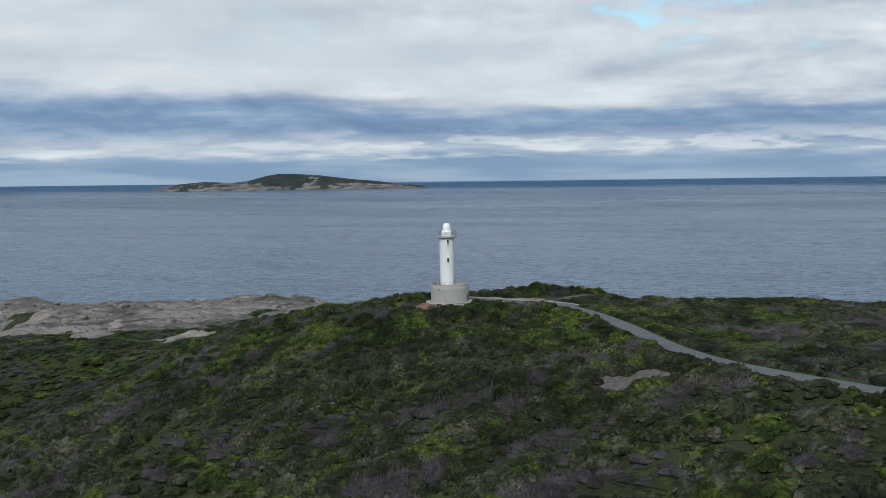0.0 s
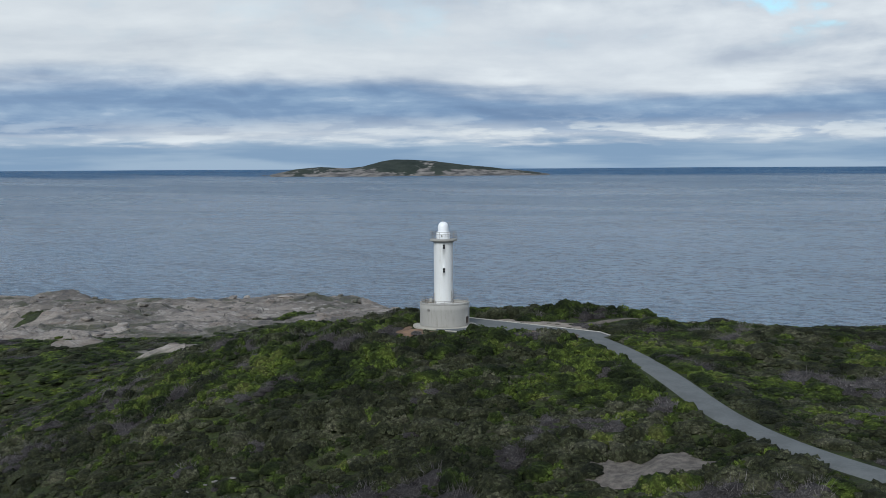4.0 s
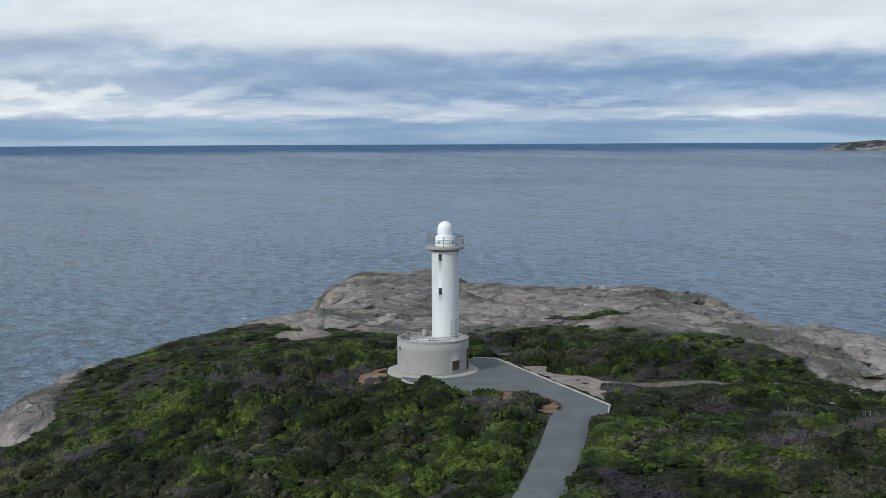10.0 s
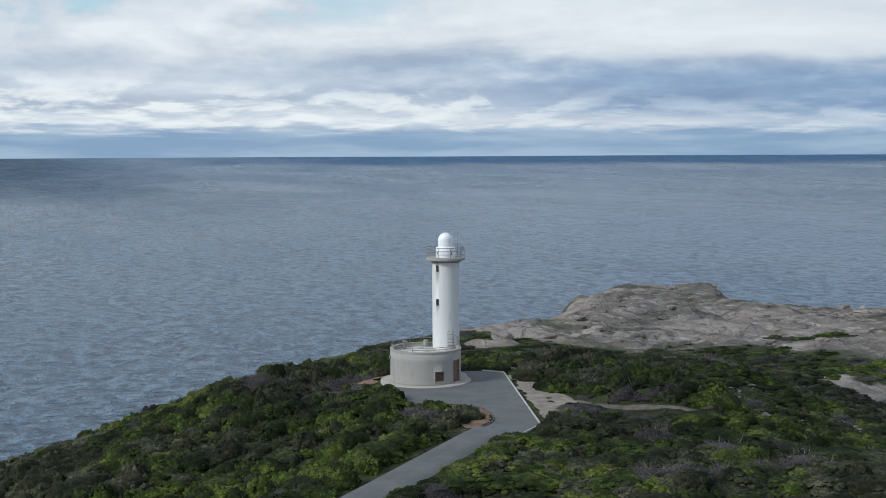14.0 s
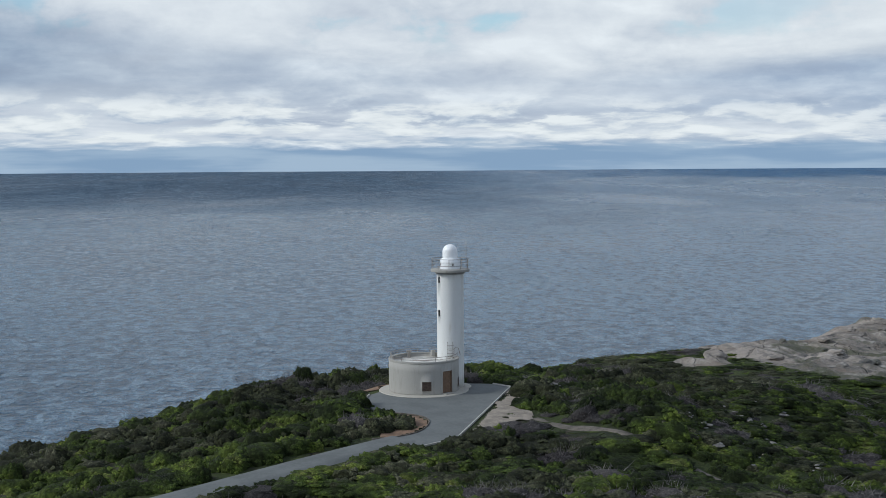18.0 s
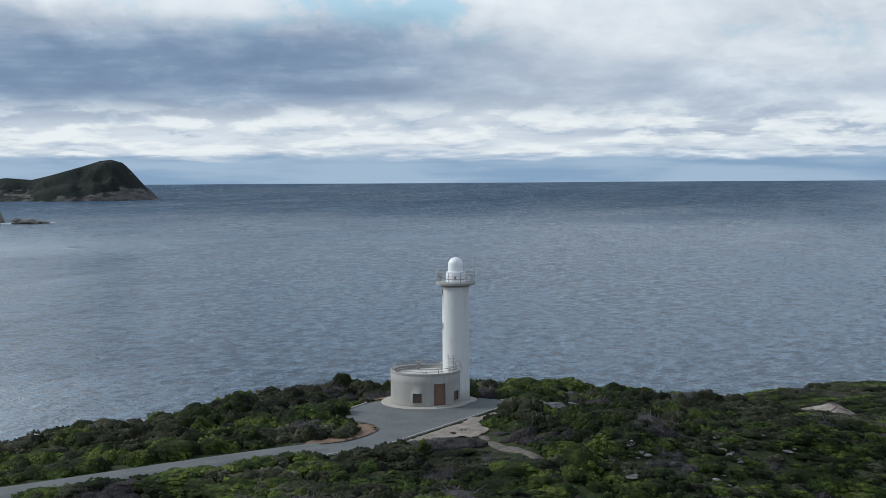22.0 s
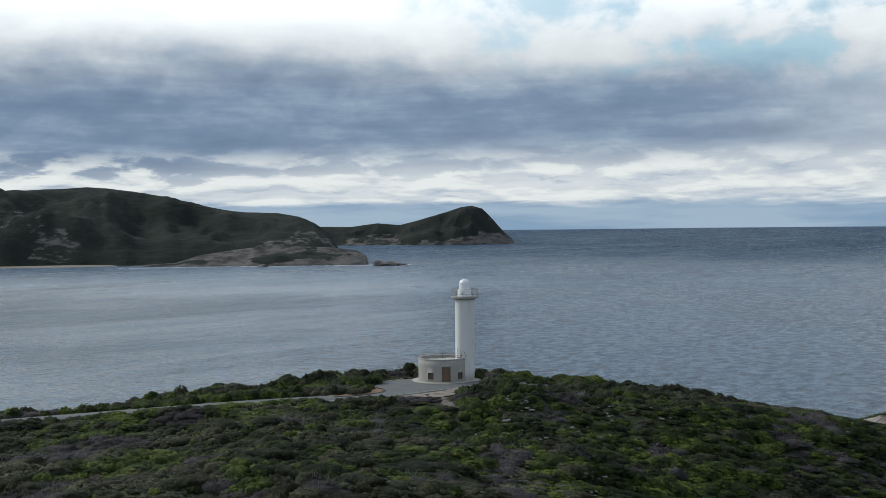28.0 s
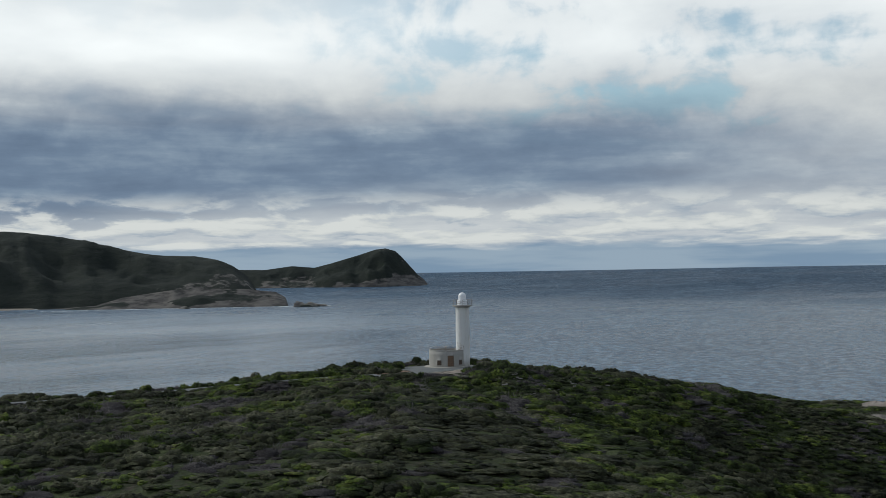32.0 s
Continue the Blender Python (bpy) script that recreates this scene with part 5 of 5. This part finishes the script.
def spots_for(u0, u1, v0, v1, gap, seed, wide, tall):
    rs = np.random.RandomState(seed)
    U, V = np.meshgrid(np.arange(u0, u1, gap), np.arange(v0, v1, gap), indexing="ij")
    U, V = U + rs.uniform(-0.5, 0.5, U.shape) * gap, V + rs.uniform(-0.5, 0.5, U.shape) * gap
    x, y = (c.ravel() for c in xy_of(U, V))
    ok = bare_rock(x, y) < 0.35 + 0.25 * rs.uniform(-1, 1, len(x))
    ok &= near_line(x, y, ROAD) > 2.15 + 0.70 * rs.uniform(0, 1, len(x))
    ok &= near_line(x, y, TRACK) > 0.75 + 0.7 * rs.uniform(0, 1, len(x))
    ok &= ~inside(x, y, YARD, 0.7)
    ok &= ~inside(x, y, SAND, 0.1) | (rs.uniform(0, 1, len(x)) < 0.14)
    ok &= np.hypot(x - DRUM[0], y - DRUM[1]) > 5.2
    ok &= near_line(x, y, EARTH_ISLAND[:8]) > 1.7
    ok &= ~(np.hypot((x + 0.3) / 2.4, (y + 7.3) / 1.2) < 1)
    ok &= np.hypot((x - 49.8) / 5.4, (y + 52) / 4.6) > 1
    x, y = x[ok], y[ok]
    n = len(x)
    patch = 0.5 + 0.5 * np.clip(1.3 * fbm(x / 7, y / 7, 3, 51), -1, 1)
    w = wide * (0.55 + 0.65 * rs.uniform(0, 1, n) ** 1.5 + 0.35 * patch)
    h = tall * (0.40 + 0.50 * rs.uniform(0, 1, n) + 0.85 * patch)
    h = np.maximum(h * (1 - 0.35 * step(15, 60, uv_of(x, y)[0])), 0.42)
    edge = np.clip((near_line(x, y, ROAD) - 1.2) / 2.2, 0.6, 1) * np.where(inside(x, y, SAND, 0.1), 0.35, 1)
    w = w * np.where(inside(x, y, SAND, 0.1), 0.5, 1) * np.clip((near_line(x, y, ROAD) - 1.5) / 1.7, 0.45, 1)
    h = h * edge
    open_way = 1 - step(2.2, 4.2, near_line(x, y, [(14, 5), (31, 16), (95, 53)]))
    east = np.maximum(open_way, 0.55 * step(28, 40, x) * step(-34, -20, y))
    h = h * (1 - 0.45 * east)
    w = w * (1 + 0.22 * east)
    aside, along = 0.75 * (x - 24) + 0.65 * (y + 4), 0.65 * (x - 24) - 0.75 * (y + 4)
    verge = step(-1, 1, aside) * (1 - step(13, 17, aside)) * step(-6, -2, along) * (1 - step(55, 65, along))
    h = h * (1 - verge) + verge * np.minimum(h, 0.55 + 0.25 * patch)
    z = land(x, y)
    # on the windward slope the heath is cropped low and combed along the wind
    comb = np.maximum(step(24, 34, y), step(30, 45, uv_of(x, y)[0])) * (x < 95)
    w, h = w * (1 - 0.22 * comb), h * (1 - 0.22 * comb)
    return np.stack([x, y, z - 0.05, w, h, rs.uniform(0, 6.28, n), rs.uniform(0.75, 1.2, n) * (1 + 0.75 * comb), rs.uniform(-0.12, 0.12, n)], 1), patch, rs


def single_shrubs(spots, kind, crowns, leaves, low, brush):
    """Shrubs one could count: a crown and its foliage each, meshes shared between alike ones."""
    sets = {}
    for tint, a, b, ma, mb in (("green", crowns, leaves, M_GREEN_SHADE, M_GREEN_LEAF), ("olive", crowns, leaves, M_OLIVE_SHADE, M_OLIVE_LEAF), ("grey", low, brush, M_DEAD_SHADE, M_DEAD)):
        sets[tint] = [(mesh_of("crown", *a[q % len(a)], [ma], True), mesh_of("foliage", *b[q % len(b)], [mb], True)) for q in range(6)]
    text = {"green": "rounded deep green coastal shrub beside the asphalt", "olive": "rounded olive-grey coastal shrub beside the asphalt",
            "grey": "low dead grey shrub with bare twigs beside the asphalt"}
    for i, s in enumerate(spots):
        tint = kind[i]
        crown, leaf = sets[tint][i % 6]
        e = tagged(new("shrub"), text[tint], "shrub", "shrubs round the yard and road")
        e.matrix_world = Matrix.LocRotScale((s[0], s[1], s[2]), Euler((0, 0, s[5])), (s[3], s[3] * s[6], s[4] * (0.7 if tint == "grey" else 1)))
        for nm, me in (("crown", crown), ("foliage" if tint != "grey" else "brush", leaf)):
            o = new(nm, me)
            o.parent = e
            if nm != "crown":
                o["kind"] = "stuff"


def tints(spots, rs):
    """green, olive or grey for each plant, in stands; the south slope holds more dead brush."""
    x, y = spots[:, 0], spots[:, 1]
    u, v = uv_of(x, y)
    stand = fbm(x / 9, y / 9, 3, 61)
    die = fbm(x / 5.5, y / 5.5, 2, 65) + 0.22 * step(25, 60, v) + 0.25 * rs.uniform(-1, 1, len(x))
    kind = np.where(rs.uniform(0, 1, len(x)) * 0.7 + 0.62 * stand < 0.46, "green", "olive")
    # extra olive east and south darkens those slopes, in place of shade
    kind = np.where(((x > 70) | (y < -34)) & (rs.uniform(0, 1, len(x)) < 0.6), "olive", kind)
    return np.where(die > 0.54, "grey", kind)


def build_heath():
    big, mid, wee, far = dome_forms(9, 5, 12, 1, 12), dome_forms(7, 4, 9, 2, 9), dome_forms(6, 3, 7, 6, 5), dome_forms(7, 4, 9, 8, 8)
    leafy, spiky = head_forms(8, 50, 0.150, 3), sprig_forms(6, 84, 0.15, 4, True)
    some, few = head_forms(7, 17, 0.24, 5), head_forms(6, 7, 0.37, 7)
    lots, stalks = head_forms(6, 13, 0.29, 9), sprig_forms(5, 40, 0.17, 10, True)
    tall, patch, rs = spots_for(-85, 62, -62, 56, 2.65, 11, 1.55, 1.22)
    stay = rs.uniform(0, 1, len(tall)) < 0.30 + 0.85 * patch
    tall = tall[stay]
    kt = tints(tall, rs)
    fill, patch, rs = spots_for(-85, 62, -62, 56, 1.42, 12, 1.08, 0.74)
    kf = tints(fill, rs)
    # the shrubs along the yard and the road stand as single plants
    for spots, kinds, n, crowns, leaves in ((tall, kt, 90, big, leafy), (fill, kf, 170, mid, some)):
        d = np.minimum(near_line(spots[:, 0], spots[:, 1], ROAD[:6]), near_line(spots[:, 0], spots[:, 1], YARD + YARD[:1]))
        lone, rest = np.argsort(d)[:n], np.argsort(d)[n:]
        single_shrubs(spots[lone], kinds[lone], crowns, leaves, mid, spiky)
        s, q = spots[rest], kinds[rest]
        scatter("coastal_heath", s[q == "green"], crowns, [M_GREEN_SHADE], "dense low green coastal scrub of rounded bushes", "scrub", 21 + n)
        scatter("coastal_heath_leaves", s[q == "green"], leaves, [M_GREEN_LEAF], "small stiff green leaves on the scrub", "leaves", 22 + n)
        scatter("olive_scrub", s[q == "olive"], crowns, [M_OLIVE_SHADE], "olive-grey rounded coastal bushes", "scrub", 23 + n)
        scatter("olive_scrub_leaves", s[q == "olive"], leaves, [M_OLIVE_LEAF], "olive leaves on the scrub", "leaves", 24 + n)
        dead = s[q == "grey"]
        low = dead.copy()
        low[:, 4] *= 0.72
        scatter("dead_scrub", low, mid, [M_DEAD_SHADE], "low grey-violet dead brush among the green scrub", "scrub", 25 + n)
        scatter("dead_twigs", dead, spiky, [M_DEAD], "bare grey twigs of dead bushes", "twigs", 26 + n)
    for u0, u1, v0, v1, sd in ((62, 215, -100, 88, 31), (-175, -85, -135, 60, 32), (-85, 62, -150, -62, 33), (-85, 62, 56, 92, 34)):
        for gap, wide, high, crowns, leaves, keep in ((3.3, 1.9, 1.25, far, lots, 0.4), (2.4, 1.35, 0.8, wee, few, 2.0)):
            s, patch, rs = spots_for(u0, u1, v0, v1, gap, sd, wide, high)
            s = s[rs.uniform(0, 1, len(s)) < keep + 0.8 * patch]
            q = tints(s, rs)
            sd += 100
            scatter("outer_heath", s[q == "green"], crowns, [M_GREEN_SHADE], "dense low coastal scrub on the outer slopes", "scrub", sd + 10)
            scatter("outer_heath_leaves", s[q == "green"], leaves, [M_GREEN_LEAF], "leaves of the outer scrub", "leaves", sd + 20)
            scatter("outer_olive_scrub", s[q == "olive"], crowns, [M_OLIVE_SHADE], "olive-grey scrub on the outer slopes", "scrub", sd + 30)
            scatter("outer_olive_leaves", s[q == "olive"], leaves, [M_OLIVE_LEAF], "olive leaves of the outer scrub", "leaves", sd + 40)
            scatter("outer_dead_scrub", s[q == "grey"] * np.array([1, 1, 1, 1, 0.75, 1, 1, 1]), wee, [M_DEAD_SHADE], "grey-violet dead brush on the outer slopes", "scrub", sd + 50)
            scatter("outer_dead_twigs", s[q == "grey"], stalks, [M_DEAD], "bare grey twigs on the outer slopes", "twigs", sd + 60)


build_heath()


# ---- boulders ----
M_PALE_ROCK = plain("lichened_granite", (0.20, 0.19, 0.176), 0.9, 0, 0.3, 1.2, 0.08)


def boulder(name, x, y, r, flat, seed, label, group):
    rs = np.random.RandomState(seed)
    bm = bmesh.new()
    bmesh.ops.create_icosphere(bm, subdivisions=3 if r > 0.7 else 2, radius=1)
    ph = rs.uniform(0, 6.28, 9)
    sx, sy = rs.uniform(0.8, 1.5), rs.uniform(0.7, 1.1)
    for v in bm.verts:
        c = v.co
        k = 1 + 0.16 * math.sin(2.3 * c.x + ph[0] + 1.9 * c.y) + 0.12 * math.sin(3.7 * c.y + ph[1] + 2.1 * c.z) + 0.07 * math.sin(6.1 * c.z + ph[2] + 4 * c.x)
        k += 0.10 * noise.noise(Vector((c.x * 2.2 + seed, c.y * 2.2, c.z * 2.2)))
        k -= 0.22 * max(0, 0.92 * c.x * math.cos(ph[5]) + 0.92 * c.y * math.sin(ph[5]) - 0.45) + 0.25 * max(0, c.z - 0.6)
        v.co = Vector((c.x * sx, c.y * sy, max(c.z, -0.5) * flat)) * k * r
    ob = part(name, bm, M_GRANITE, None, "", r < 0.7)
    ob.matrix_world = pose(x, y, float(land(x, y)) + 0.12 * r, 0, 0, math.degrees(ph[4]))
    return tagged(ob, label, "boulder", group)


rs_b = np.random.RandomState(91)
made = 0
while made < 120:
    u, v = rs_b.uniform(105, 345), rs_b.uniform(-95, 60)
    x, y = xy_of(u, v)
    if float(bare_rock(x, y)) > 0.6 and float(land(x, y)) > SEA + 4:
        boulder("boulder", x, y, rs_b.uniform(0.5, 1.7) * (1.6 if rs_b.uniform() < 0.12 else 1), rs_b.uniform(0.35, 0.75), made, "weathered grey-brown granite boulder on the bare point", "boulders on the point")
        made += 1
HEATH_ROCKS = ((-2.2, 8.6, 0.75), (-3.4, 10.4, 0.9), (-1.0, 10.2, 0.55), (5.0, 8.6, 0.5), (10.5, 8.8, 0.6), (17.6, 18.7, 0.7), (18.0, 20.8, 0.9), (19.4, 21.6, 0.6),
               (22.8, 22.4, 0.8), (21.6, 23.4, 0.6), (3.3, 23.3, 0.8), (4.6, 24.2, 0.6), (8.5, 27.0, 0.9), (7.2, 26.2, 0.6), (9.9, 28.2, 0.7), (19.2, 28.3, 0.8),
               (16.4, 25.9, 0.7), (14.6, 27.0, 0.6), (2.8, 31.0, 1.1), (3.9, 32.2, 0.9), (2.0, -55, 1.0), (0.2, -56.4, 0.8), (4.3, -54.2, 0.7), (36, 36.2, 0.8), (38, 35, 0.6), (33, 39, 0.7))
rs_h = np.random.RandomState(92)
STREAKS = ((41, 33, 30, 31), (36, 29, 26, 28), (33, 40, 24, 39), (30, 22, 24, 25), (44, 41, 38, 41))
for i, (ax, ay, bx, by) in enumerate(STREAKS):
    for q in range(9):
        f = rs_h.uniform(0, 1)
        ob = boulder("heath_rock", ax + f * (bx - ax) + rs_h.uniform(-0.7, 0.7), ay + f * (by - ay) + rs_h.uniform(-0.7, 0.7), rs_h.uniform(0.10, 0.24), rs_h.uniform(0.25, 0.5),
                     500 + 9 * i + q, "pale lichened granite rock showing among the scrub", "rocks in the heath")
        ob.data.materials[0] = M_PALE_ROCK
        ob.location.z += 0.30
for i, (x, y, r) in enumerate(HEATH_ROCKS):
    for q in range(3):
        dx, dy = rs_h.uniform(-1.0, 1.0, 2)
        ob = boulder("heath_rock", x + dx, y + dy, r * rs_h.uniform(0.2, 0.48) * (2.4 if i < 3 else 1.3), rs_h.uniform(0.22, 0.42), 300 + 3 * i + q, "pale lichened granite rock showing among the scrub", "rocks in the heath")
        ob.data.materials[0] = M_PALE_ROCK
        ob.location.z += 0.1 if y > 12 or y < -20 else 0.05
